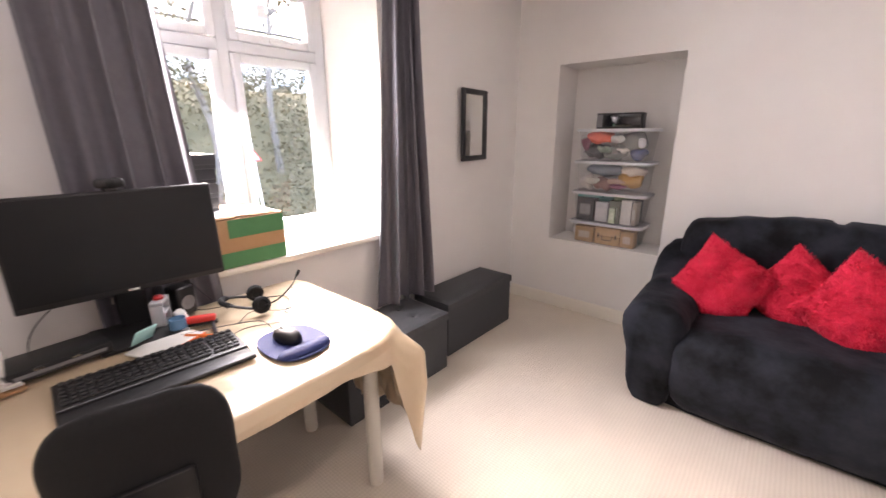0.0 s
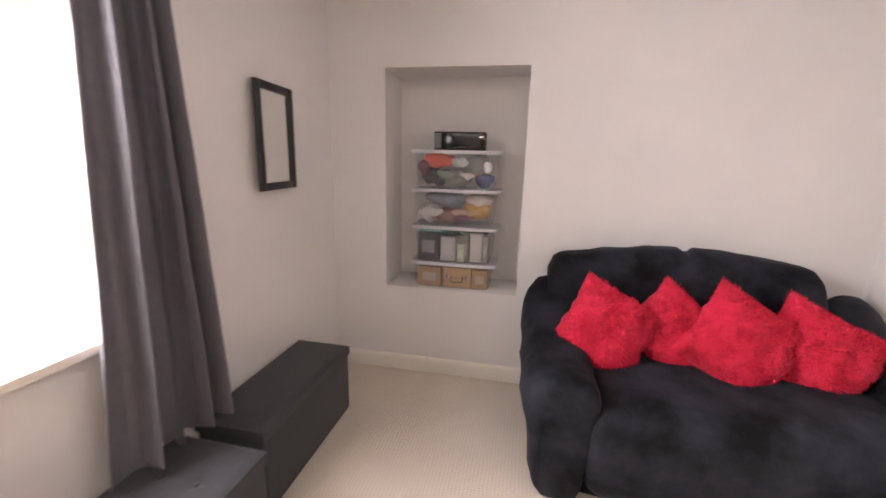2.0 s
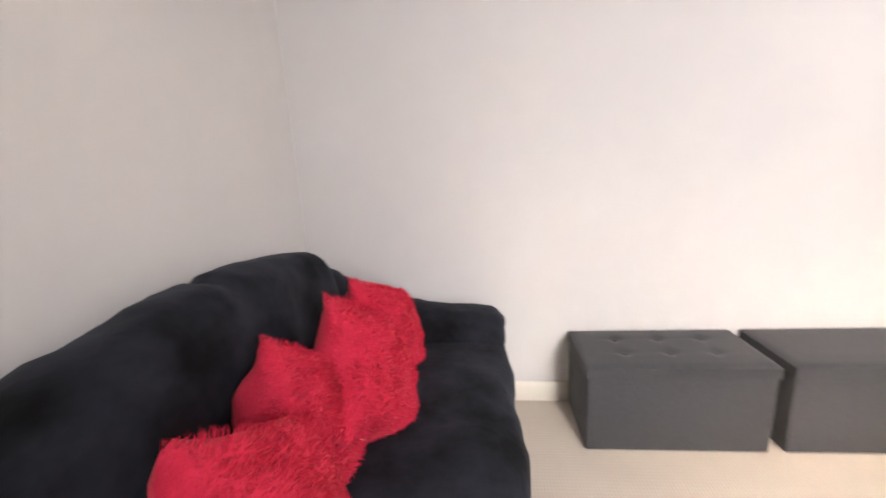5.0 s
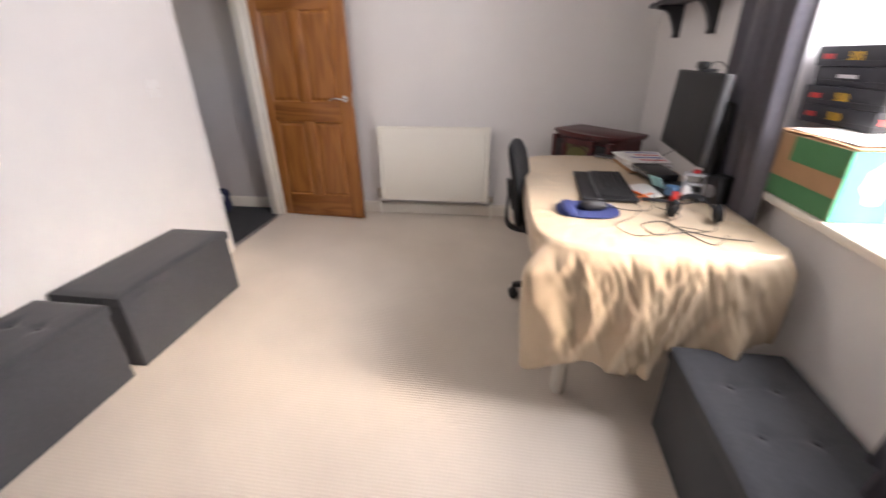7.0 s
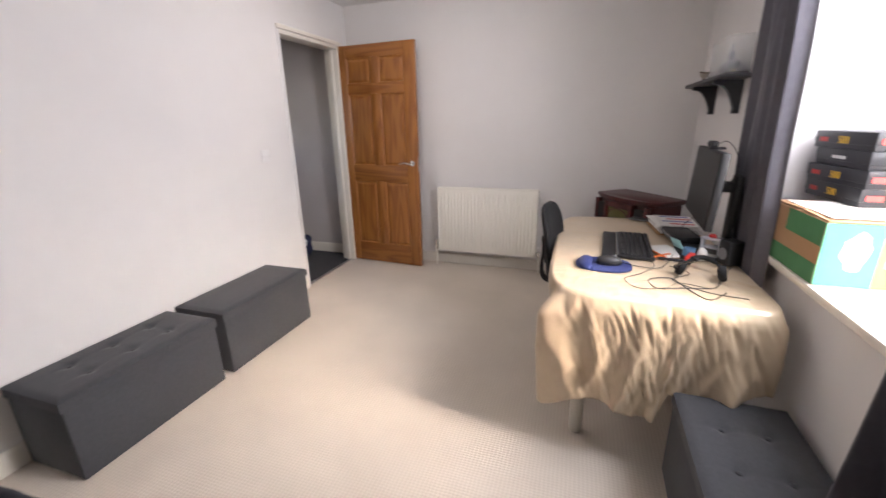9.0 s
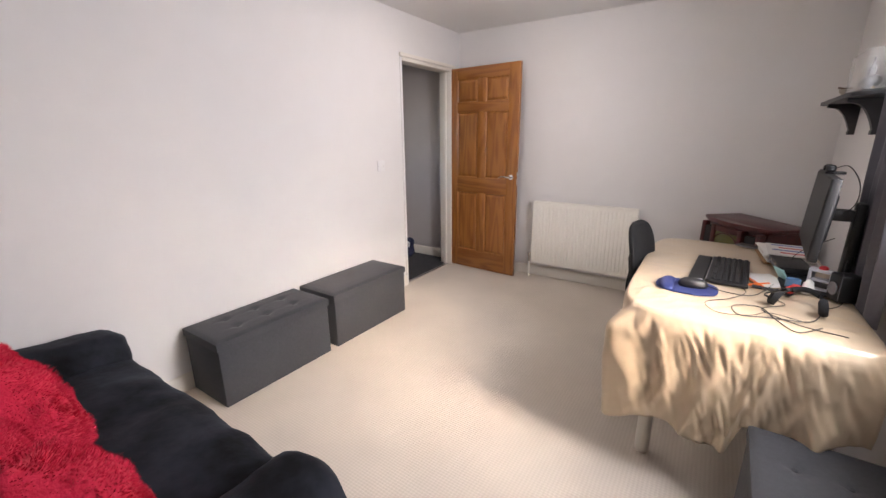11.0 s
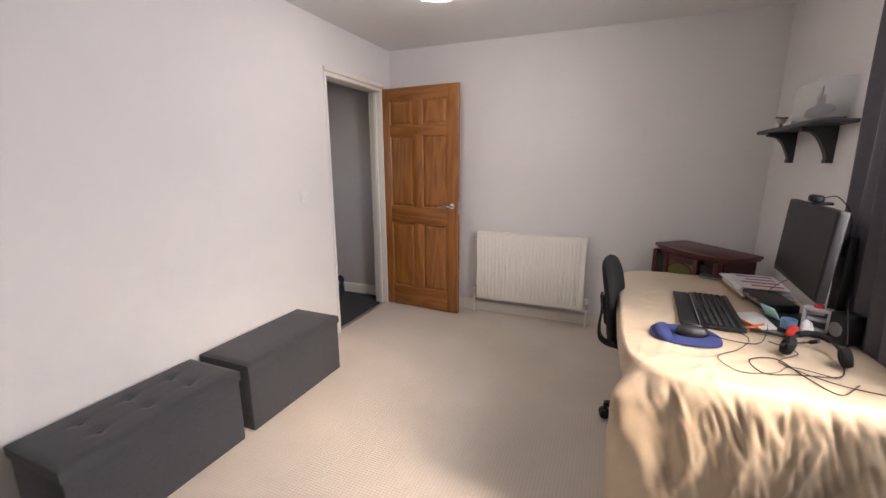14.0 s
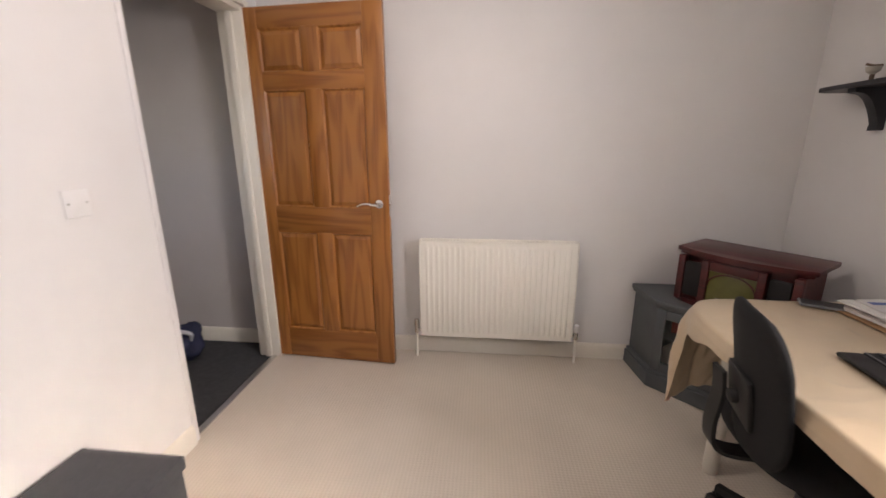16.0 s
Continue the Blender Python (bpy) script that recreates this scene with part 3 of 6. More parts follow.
# ---------------------------------------------------------------- mirror
mir = thing("wall_mirror", "small upright mirror in a dark wooden frame", "mirror", WM @ pose(0.019, 3.53, 1.408, 0, 0, 6.2))
hy, hz, fw = 0.158, 0.232, 0.034
for a in (-1, 1):
    lo, hi = sorted((a * hy, a * (hy - fw)))
    part("frame_side", box(0.001, lo, -hz, 0.022, hi, hz, 0.004), BLACKW, mir)
    lo, hi = sorted((a * hz, a * (hz - fw)))
    part("frame_rail", box(0.001, -hy + fw + 0.0005, lo, 0.021, hy - fw - 0.0005, hi, 0.004), BLACKW, mir)
part("glass", box(0.003, -hy + fw - 0.003, -hz + fw - 0.003, 0.010, hy - fw + 0.003, hz - fw + 0.003), MIRROR, mir, "silvered mirror glass")
# ---------------------------------------------------------------- storage ottomans
def ottoman(m, w, d, h, tufts, label, group):
    """Folding storage bench; w along local y, d along local x, both from the corner at the origin."""
    o = thing("storage_ottoman", label, "ottoman", m, group)
    lid = 0.052
    bm = box(0.006, 0.006, 0.002, d - 0.006, w - 0.006, h - lid, 0.006, 3)
    part("body", bm, GREYFAB, o)
    # padded lid: gridded top that swells between the tufts
    nu, nv = 72, 36
    spots = [(w * (0.25 + 0.25 * i), d * (0.32 + 0.36 * j)) for i in range(3) for j in range(2)] if tufts else []
    def top(x, y):
        ex = min(x, d - x, y, w - y)
        z = h - 0.010 * max(0, 1 - ex / 0.03) ** 2
        z += 0.004 * min(1, ex / 0.08)
        for sy, sx in spots:
            q = math.hypot(x - sx, y - sy)
            z -= 0.011 * math.exp(-(q / 0.024) ** 2)
            z -= 0.003 * math.exp(-(min(abs(x - sx), abs(y - sy)) / 0.008) ** 2) * math.exp(-(q / 0.06) ** 2)
        return z
    bm = bmesh.new()
    rows = [[bm.verts.new((d * i / nv, w * j / nu, top(d * i / nv, w * j / nu))) for i in range(nv + 1)] for j in range(nu + 1)]
    for j in range(nu):
        for i in range(nv):
            bm.faces.new((rows[j][i], rows[j][i + 1], rows[j + 1][i + 1], rows[j + 1][i]))
    rim = rows[0] + [r[-1] for r in rows[1:-1]] + rows[-1][::-1] + [r[0] for r in rows[-2:0:-1]]
    low = [bm.verts.new((v.co.x, v.co.y, h - lid)) for v in rim]
    for k in range(len(rim)):
        k2 = (k + 1) % len(rim)
        bm.faces.new((rim[k], low[k], low[k2], rim[k2]))
    bm.faces.new(low)
    lidob = part("lid", bm, GREYFAB, o, smooth=50)
    for sy, sx in spots:
        b2 = lathe([(0.0085, -0.003), (0.008, 0.001), (0.004, 0.003), (0.0005, 0.0035)], 12)
        part("button", b2, GREYFAB, lidob, m=pose(sx, sy, h - 0.004))
    return o


G1 = "storage benches along the long wall"
G2 = "storage benches below the window"
ottoman(pose(2.468, 2.177, 0), 0.708, 0.345, 0.377, True, "charcoal fabric storage bench with a buttoned lid, beside the sofa", G1)
ottoman(pose(2.468, 1.402, 0), 0.728, 0.345, 0.377, False, "charcoal fabric storage bench with a smooth lid, near the doorway", G1)
ottoman(pose(-0.035, 2.148, 0, 0, 0, -1.2), 0.712, 0.350, 0.368, True, "charcoal fabric storage bench at the end of the desk", G2)
ottoman(pose(-0.03, 2.935, 0, 0, 0, -0.6), 0.715, 0.292, 0.366, False, "charcoal fabric storage bench below the mirror", G2)


# ---------------------------------------------------------------- sofa
def lerp(a, b, t):
    return a + (b - a) * t


def build_sofa():
    s = thing("sofa", "two-seat sofa in a stretchy black velvet cover against the wall", "sofa", pose(2.02, 3.66, 0))
    ox, oy = -2.02, -3.66
    # plinth under the cover
    rings = []
    for t, z in ((0.99, 0.006), (1.0, 0.02), (1.003, 0.12), (1.005, 0.22), (0.99, 0.30)):
        r = []
        for k in range(64):
            a = 2 * math.pi * k / 64
            x = 2.02 + 0.745 * t * spow(math.cos(a), 0.16)
            y = 3.655 + 0.385 * t * spow(math.sin(a), 0.16)
            if math.sin(a) < 0:
                y += 0.03 - 0.03 * min(1, z / 0.25)
            r.append((x + ox, y + oy, z))
        rings.append(r)
    bm = loft(rings)
    rumple(bm, 0.008, 9, 2)
    part("base", bm, VELVET, s, smooth=180)

    # seat cushion with a rolled front
    rings = []
    for i in range(41):
        u = i / 40
        x = lerp(1.40, 2.64, u)
        e = min(u, 1 - u) / 0.09
        sc = math.sqrt(max(0.02, 1 - (1 - min(1, e)) ** 2))
        r = []
        for k in range(40):
            a = 2 * math.pi * k / 40
            z = 0.232 + (0.236 if math.sin(a) > 0 else 0.226) * (0.55 + 0.45 * sc) * spow(math.sin(a), 0.45)
            y = 3.552 + 0.385 * spow(math.cos(a), 0.32) * (0.96 + 0.04 * sc)
            if math.cos(a) < 0:
                y += 0.055 * (1 - min(1, z / 0.36)) + 0.05 * (1 - sc)
            z += 0.014 * math.sin(math.pi * u) * max(0, math.sin(a))
            r.append((x + ox, y + oy, max(z, 0.006)))
        rings.append(r)
    bm = loft(rings)
    rumple(bm, 0.016, 5, 1)
    rumple(bm, 0.008, 14, 5)
    part("seat", bm, VELVET, s, smooth=180)

    def arm(cx, side, seed):
        rings = []
        for i in range(37):
            v = i / 36
            y = lerp(3.195, 3.99, v)
            e = min(v / 0.10, 1)
            e2 = min((1 - v) / 0.10, 1)
            sc = math.sqrt(max(0.03, 1 - (1 - e) ** 2)) * math.sqrt(max(0.03, 1 - (1 - e2) ** 2))
            sc = 0.55 + 0.45 * sc
            top = lerp(0.560, 0.622, v ** 1.4) + 0.17 * max(0, (v - 0.62) / 0.38) ** 1.5
            r = []
            for k in range(44):
                a = 2 * math.pi * k / 44
                sz = math.sin(a)
                z = top * 0.5 + (top * 0.5 - 0.008) * spow(sz, 0.55 if sz > 0 else 0.28) * ((0.62 + 0.38 * sc) if sz > 0 else 1.0)
                wide = 0.122 + 0.036 * max(0, min(1, (z - 0.24) / 0.2)) - 0.020 * max(0, 0.25 - z) / 0.25
                x = cx + wide * (sc if sz > 0 else 0.5 + 0.5 * sc) * spow(math.cos(a), 0.75 if sz > 0 else 0.45) + side * 0.018 * (z / 0.5)
                r.append((x + ox, y + oy + 0.055 * max(0, 1 - z / 0.35) * (1 - v), z))
            rings.append(r)
        bm = loft(rings)
        rumple(bm, 0.014, 6, seed)
        rumple(bm, 0.006, 22, seed + 4)
        part("armrest", bm, VELVET, s, smooth=180)
    arm(1.325, -1, 3.0)
    arm(2.635, 1, 7.0)

    # high back: arched top
    rings = []
    for i in range(51):
        u = i / 50
        x = lerp(1.275, 2.52, u)
        e = min(u, 1 - u) / 0.06
        sc = math.sqrt(max(0.03, 1 - (1 - min(1, e)) ** 2))
        top = 0.855 + 0.075 * math.sin(math.pi * u) ** 0.8 - 0.028 * math.exp(-((u - 0.53) / 0.02) ** 2)
        lowz = 0.22
        r = []
        for k in range(40):
            a = 2 * math.pi * k / 40
            zc, zh = (top + lowz) / 2, (top - lowz) / 2
            z = zc + zh * (0.75 + 0.25 * sc) * spow(math.sin(a), 0.5)
            y = 3.955 + 0.125 * (0.6 + 0.4 * sc) * spow(math.cos(a), 0.7) + 0.05 * (z - 0.5)
            r.append((x + ox, min(y, 4.09) + oy, z))
        rings.append(r)
    bm = loft(rings)
    rumple(bm, 0.014, 6, 11)
    rumple(bm, 0.005, 20, 15)
    part("backrest", bm, VELVET, s, smooth=180)


build_sofa()


def pillow_bm(half, thick):
    n = 26
    bm = bmesh.new()
    def pt(i, j, sgn):
        u, v = 2 * i / n - 1, 2 * j / n - 1
        pin = 1 - 0.17 * (1 - abs(u) ** 2) * abs(v) ** 3 - 0.17 * (1 - abs(v) ** 2) * abs(u) ** 3 - 0.05 * abs(u * v) ** 3
        f = max(0, (1 - abs(u) ** 2.6)) ** 0.55 * max(0, (1 - abs(v) ** 2.6)) ** 0.55
        return (u * half * pin, sgn * thick * f, v * half * pin)
    for sgn in (-1, 1):
        rows = [[bm.verts.new(pt(i, j, sgn)) for i in range(n + 1)] for j in range(n + 1)]
        for j in range(n):
            for i in range(n):
                bm.faces.new((rows[j][i], rows[j][i + 1], rows[j + 1][i + 1], rows[j + 1][i]))
    bmesh.ops.remove_doubles(bm, verts=bm.verts, dist=0.0004)
    rumple(bm, 0.024, 7, half * 40)
    rumple(bm, 0.014, 22, half * 70)
    return bm


def fur_bm(base, count, rng, length):
    """Short curved tufts standing on a cushion's skin."""
    bm = bmesh.new()
    base.faces.ensure_lookup_table()
    base.normal_update()
    faces = list(base.faces)
    for _ in range(count):
        f = faces[rng.randrange(len(faces))]
        vs = [v.co for v in f.verts]
        a1, b1 = rng.random(), rng.random()
        if len(vs) == 4:
            p = vs[0].lerp(vs[1], a1).lerp(vs[3].lerp(vs[2], a1), b1)
        else:
            p = vs[0].lerp(vs[1].lerp(vs[2], a1), math.sqrt(b1))
        nrm = f.normal
        side = nrm.cross(Vector((rng.uniform(-1, 1), rng.uniform(-1, 1), rng.uniform(-1, 1)))).normalized()
        flow = Vector((noise.noise(p * 9), noise.noise(p * 9 + Vector((5, 5, 5))), noise.noise(p * 9 + Vector((9, 1, 3)))))
        ln = length * rng.uniform(0.6, 1.3)
        w = 0.0011
        tip = p + nrm * ln * 0.75 + flow * ln * 0.9 + side * ln * 0.2
        mid = p + nrm * ln * 0.5 + flow * ln * 0.2
        a, b = bm.verts.new(p - side * w), bm.verts.new(p + side * w)
        c, d = bm.verts.new(mid + side * w * 0.8), bm.verts.new(mid - side * w * 0.8)
        e = bm.verts.new(tip)
        bm.faces.new((a, b, c, d))
        bm.faces.new((d, c, e))
    return bm


def cushion(x, y, z, half, roll, lean, yaw, seed):
    c = thing("cushion", "fluffy red plush cushion propped on its corner on the sofa", "cushion",
              pose(x, y, z, 0, 0, yaw) @ pose(0, 0, 0, -lean) @ pose(0, 0, 0, 0, roll), "red cushions on the sofa")
    rng = random.Random(seed)
    bm = pillow_bm(half, 0.105)
    fur = fur_bm(bm, 17000, rng, 0.015)
    part("cover", bm, RED, c, smooth=180)
    part("fur", fur, RED, c, smooth=180)


cushion(1.52, 3.635, 0.592, 0.208, 30, 17, 6, 1)
cushion(1.825, 3.715, 0.585, 0.192, 38, 15, 4, 2)
cushion(2.045, 3.615, 0.600, 0.214, 33, 18, -2, 3)
cushion(2.345, 3.635, 0.567, 0.212, 26, 18, -10, 4)


# ---------------------------------------------------------------- table and cloth
TCX, TCY, TA, TB, TN = 0.403, 1.442, 0.386, 0.668, 6.0
TOP = 0.698                                   # upper face of the table


def outline(u, grow=0.0):
    c, s = math.cos(u), math.sin(u)
    n = TN if c > 0 else 18.0
    return (TCX + (TA + grow) * spow(c, 2 / n), TCY + (TB + grow) * spow(s, 2 / n))


def build_table():
    t = thing("table", "white table with round legs under a gold cloth", "table", pose(TCX, TCY, 0))
    poly = [outline(2 * math.pi * k / 96) for k in range(96)]
    rings = [[(x - TCX, y - TCY, z) for x, y in poly] for z in (TOP - 0.026, TOP)]
    part("tabletop", loft(rings), TABLEW, t)
    legs = ((0.641, 2.021), (0.618, 0.895), (0.17, 2.021), (0.17, 0.895))
    for x, y in legs:
        part("leg", lathe([(0.024, 0.0), (0.027, 0.006), (0.029, 0.02), (0.029, TOP - 0.028), (0.035, TOP - 0.0265)], 20, centre=(x - TCX, y - TCY)), TABLEW, t, "round white metal leg")
    bm = box(-0.24, -0.54, 0.60, -0.225, 0.54, TOP - 0.027)
    box(0.20, -0.54, 0.60, 0.215, 0.54, TOP - 0.027, bm=bm)
    part("apron", bm, TABLEW, t)


build_table()


def build_cloth():
    """Satin cloth: short along the sides, long at both ends, with sharp slanting folds and flared corners."""
    N, M = 640, 44
    fine = [outline(2 * math.pi * k / 6000, 0.004) for k in range(6001)]
    acc = [0]
    for a, b in zip(fine, fine[1:]):
        acc.append(acc[-1] + math.hypot(b[0] - a[0], b[1] - a[1]))
    tot, pts, k = acc[-1], [], 0
    for i in range(N):
        s = tot * i / N
        while acc[k + 1] < s:
            k += 1
        f = (s - acc[k]) / max(1e-9, acc[k + 1] - acc[k])
        pts.append((lerp(fine[k][0], fine[k + 1][0], f), lerp(fine[k][1], fine[k + 1][1], f), s))
    rng = random.Random(31)
    folds = []
    s = 0.0
    while s < tot:
        broad = rng.random() < 0.45
        folds.append((s, rng.uniform(-0.35, 0.35), rng.uniform(0.030, 0.050) if broad else rng.uniform(0.011, 0.018),
                      rng.uniform(0.016, 0.030) if broad else rng.uniform(0.007, 0.016), rng.uniform(0.0, 0.6)))
        s += rng.uniform(0.03, 0.10)

    def normal(i):
        a, b = pts[i - 7], pts[(i + 7) % N]
        return Vector((b[1] - a[1], a[0] - b[0])).normalized()

    def ridge(x, y, z):
        return 1 - 2.2 * abs(noise.noise(Vector((x, y, z))))

    def smooth(a, b, v):
        v = max(0, min(1, (v - a) / (b - a)))
        return v * v * (3 - 2 * v)
    bm = bmesh.new()
    top_z = TOP + 0.004

    def crease(x, y):
        z = 0.003 * noise.noise(Vector((x * 6, y * 6, 1)))
        z += 0.0035 * max(0, ridge(x * 5 + y * 3, y * 9 - x * 4, 8) - 0.45)
        far = smooth(1.68, 2.0, y)
        z += 0.012 * far * max(0, ridge(x * 7 + 2 * y, y * 12 - 6 * x, 4) - 0.5)
        z += 0.007 * far * max(0, ridge(x * 16 - 5 * y, y * 5 + 3 * x, 6) - 0.55)
        return max(z, -0.003)
    rings = []
    for kk in range(1, 49):
        f = kk / 48
        rings.append([(TCX + (x - TCX) * f, TCY + (y - TCY) * f,
                       top_z + crease(TCX + (x - TCX) * f, TCY + (y - TCY) * f) * (1 if f < 0.96 else 0.5)) for x, y, s in pts])
    centre = bm.verts.new((TCX, TCY, top_z + crease(TCX, TCY)))
    rows = [[bm.verts.new(p) for p in r] for r in rings]

    def drop(x, y, n, s):
        """Length of cloth below the edge at one place."""
        end = smooth(0.30, 0.62, abs(n.y))
        side = 0.048 + 0.006 * math.sin(s * 9) + 0.05 * smooth(0.34, 0.56, abs(y - TCY)) * (1 if n.x > 0 else 0)
        if y > TCY:
            long = lerp(0.31, 0.36, smooth(0.0, 0.33, x))
            long = lerp(long, 0.475, smooth(0.325, 0.375, x))
            long = lerp(long, 0.425, smooth(0.40, 0.54, x))
            long = lerp(long, 0.50, smooth(0.60, 0.76, x))
        else:
            long = lerp(0.34, 0.45, smooth(0.3, 0.74, x))
        long += 0.010 * math.sin(s * 23) + 0.006 * math.sin(s * 51)
        wall = smooth(0.90, 0.985, -n.x)
        return lerp(lerp(side, long, end), 0.04, wall), end, wall

    for j in range(1, M + 1):
        t = j / M
        row = []
        for i, (x, y, s) in enumerate(pts):
            n = normal(i)
            d, end, wall = drop(x, y, n, s)
            depth = d * t
            corner = math.exp(-((abs(n.y) - 0.66) / 0.22) ** 2) * (1 if n.x > 0 else 0.3)
            fold = 0.0
            for s0, slant, w, amp, begin in folds:
                if abs(s - s0) > 0.2:
                    continue
                u = abs(s - s0 - slant * depth) / (w * (0.8 + 2.0 * depth))
                if u < 1:
                    fold += amp * smooth(begin * 0.3, 0.16 + begin * 0.3, depth) * (1 - u) ** 1.25
            swell = 0.014 * math.sin(s * 21 + 2.5 * depth) * smooth(0.0, 0.3, depth)
            crush = 0.010 * ridge(s * 13 + 6 * depth, depth * 3.0, 5) + 0.006 * ridge(s * 36 - 12 * depth, depth * 6 + s * 4, 7)
            out = 0.005 + 0.008 * min(1, depth / 0.03) + (fold + swell + crush * min(1, depth / 0.05)) * (0.10 + 0.90 * end) * (1 - 0.55 * corner)
            out += 0.012 * t * end + corner * end * (1 if y > TCY else 0.35) * (0.085 * smooth(0.0, 0.10, depth) - 0.030 * smooth(0.18, 0.5, depth))
            out = max(lerp(out, 0.004, wall), 0.004 + 0.006 * abs(noise.noise(Vector((s * 15, t * 4, 1)))) * t)
            z = top_z - 0.004 - depth + 0.005 * noise.noise(Vector((s * 12, t * 2, 9))) * t
            row.append(bm.verts.new((max(x + n.x * out, 0.004 + 0.004 * t), y + n.y * out, z)))
        rows.append(row)
    for a, b in zip(rows, rows[1:]):
        for i in range(N):
            j = (i + 1) % N
            bm.faces.new((a[i], a[j], b[j], b[i]))
    for i in range(N):
        bm.faces.new((centre, rows[0][i], rows[0][(i + 1) % N]))
    ob = single("tablecloth", bm, SATIN, "creased gold satin cloth hanging long at the table's ends", "tablecloth", smooth=180)
    md = ob.modifiers.new("thickness", "SOLIDIFY")
    md.thickness, md.offset = 0.0015, 1.0


build_cloth()
DESK = 0.7085


# ---------------------------------------------------------------- office chair
def build_chair():
    c = thing("office_chair", "black fabric swivel chair tucked under the desk", "office chair", pose(0.58, 1.280, 0, 0, 0, -4))
    hub = part("base_hub", lathe([(0.035, 0.075), (0.04, 0.08), (0.036, 0.13), (0.028, 0.15)], 18), BLACKP, c)
    for k in range(5):
        a = radians(12 + 72 * k)
        d = Vector((math.cos(a), math.sin(a), 0))
        s = Vector((-d.y, d.x, 0))
        rings = []
        for r, w, zc, hh in ((0.03, 0.022, 0.105, 0.022), (0.12, 0.019, 0.10, 0.018), (0.21, 0.016, 0.085, 0.013), (0.245, 0.014, 0.082, 0.011)):
            p = d * r + Vector((0, 0, zc))
            rings.append([p + s * w + Vector((0, 0, -hh)), p + s * w * 0.8 + Vector((0, 0, hh)), p - s * w * 0.8 + Vector((0, 0, hh)), p - s * w + Vector((0, 0, -hh))])
        leg = part("leg", loft(rings), BLACKP, c)
        cx = d * 0.24
        bm = bmesh.new()
        for o in (-0.016, 0.016):
            lathe([(0.006, -0.011), (0.024, -0.010), (0.027, -0.004), (0.027, 0.004), (0.024, 0.010), (0.006, 0.011)], 18, bm)
            bmesh.ops.transform(bm, verts=list(bm.verts)[-108:], matrix=Matrix.Translation(cx + Vector((0, 0, 0.028)) + s * o)
                                @ Matrix.Rotation(a, 4, "Z") @ Matrix.Rotation(radians(90), 4, "X"))
        tube([cx + Vector((0, 0, 0.035)), cx + Vector((0, 0, 0.085))], 0.008, 8, bm)
        part("castor", bm, BLACKP, leg)
    part("gas_column", lathe([(0.027, 0.14), (0.027, 0.28), (0.016, 0.281), (0.016, 0.40)], 18), BLACKP, c)
    part("mechanism", box(-0.09, -0.06, 0.395, 0.13, 0.06, 0.43, 0.008), BLACKP, c)
    rings = []
    for t, z in ((0.88, 0.43), (0.98, 0.445), (1.0, 0.465), (0.98, 0.485), (0.86, 0.50), (0.5, 0.507), (0.1, 0.508)):
        rings.append([(0.225 * t * spow(math.cos(2 * math.pi * k / 40), 0.7), 0.23 * t * spow(math.sin(2 * math.pi * k / 40), 0.7), z) for k in range(40)])
    part("seat", loft(rings), BLACKF, c, smooth=60)
    # curved steel bar up to the back
    pts = [(0.10, 0, 0.41), (0.22, 0, 0.405), (0.285, 0, 0.43), (0.30, 0, 0.50), (0.292, 0, 0.60), (0.30, 0, 0.68)]
    bm = bmesh.new()
    line = curve_points(pts, 7)
    rings = []
    for i, p in enumerate(line):
        d = (line[min(i + 1, len(line) - 1)] - line[max(i - 1, 0)]).normalized()
        nrm = Vector((d.z, 0, -d.x))
        rings.append([p + Vector((0, 0.03, 0)) + nrm * 0.006, p + Vector((0, -0.03, 0)) + nrm * 0.006, p + Vector((0, -0.03, 0)) - nrm * 0.006, p + Vector((0, 0.03, 0)) - nrm * 0.006])
    part("back_bar", loft(rings), BLACKP, c, smooth=50)
    # backrest: curved pad, rounded at the top
    rings = []
    M = pose(0.245, 0.055, 0.69, 0, 9, -8)
    for j in range(25):
        v = j / 24
        z = lerp(-0.225, 0.205, v)
        e = (1 - v) / 0.34 if v > 0.5 else v / 0.30
        wy = 0.159 * (0.40 + 0.60 * math.sqrt(max(0.0, 1 - (1 - min(1, e)) ** 2)))
        th = 0.026 * math.sqrt(max(0.05, 1 - (abs(2 * v - 1)) ** 8))
        ring = []
        for k in range(48):
            a = 2 * math.pi * k / 48
            y = wy * spow(math.cos(a), 0.8)
            x = th * spow(math.sin(a), 0.8) - 0.9 * y * y + 0.25 * (z - 0.02) ** 2
            ring.append(M @ Vector((x, y, z)))
        rings.append(ring)
    part("backrest", loft(rings), BLACKF, c, smooth=60)
    bm = box(0.020, -0.075, -0.13, 0.038, 0.075, 0.02, 0.012)
    bmesh.ops.transform(bm, verts=bm.verts, matrix=M)
    plate = part("back_plate", bm, BLACKP, c, "black plastic back bracket")
    bm = bmesh.new()
    lathe([(0.02, 0), (0.022, 0.006), (0.02, 0.02), (0.012, 0.024)], 14, bm)
    bmesh.ops.transform(bm, verts=bm.verts, matrix=M @ pose(0.036, 0, -0.06, 0, 90))
    part("knob", bm, BLACKP, plate)
    bm = tube([(0.02, -0.1, 0.415), (0.03, -0.19, 0.41), (0.03, -0.235, 0.40)], 0.006, 8)
    part("lever", bm, BLACKP, c)


build_chair()


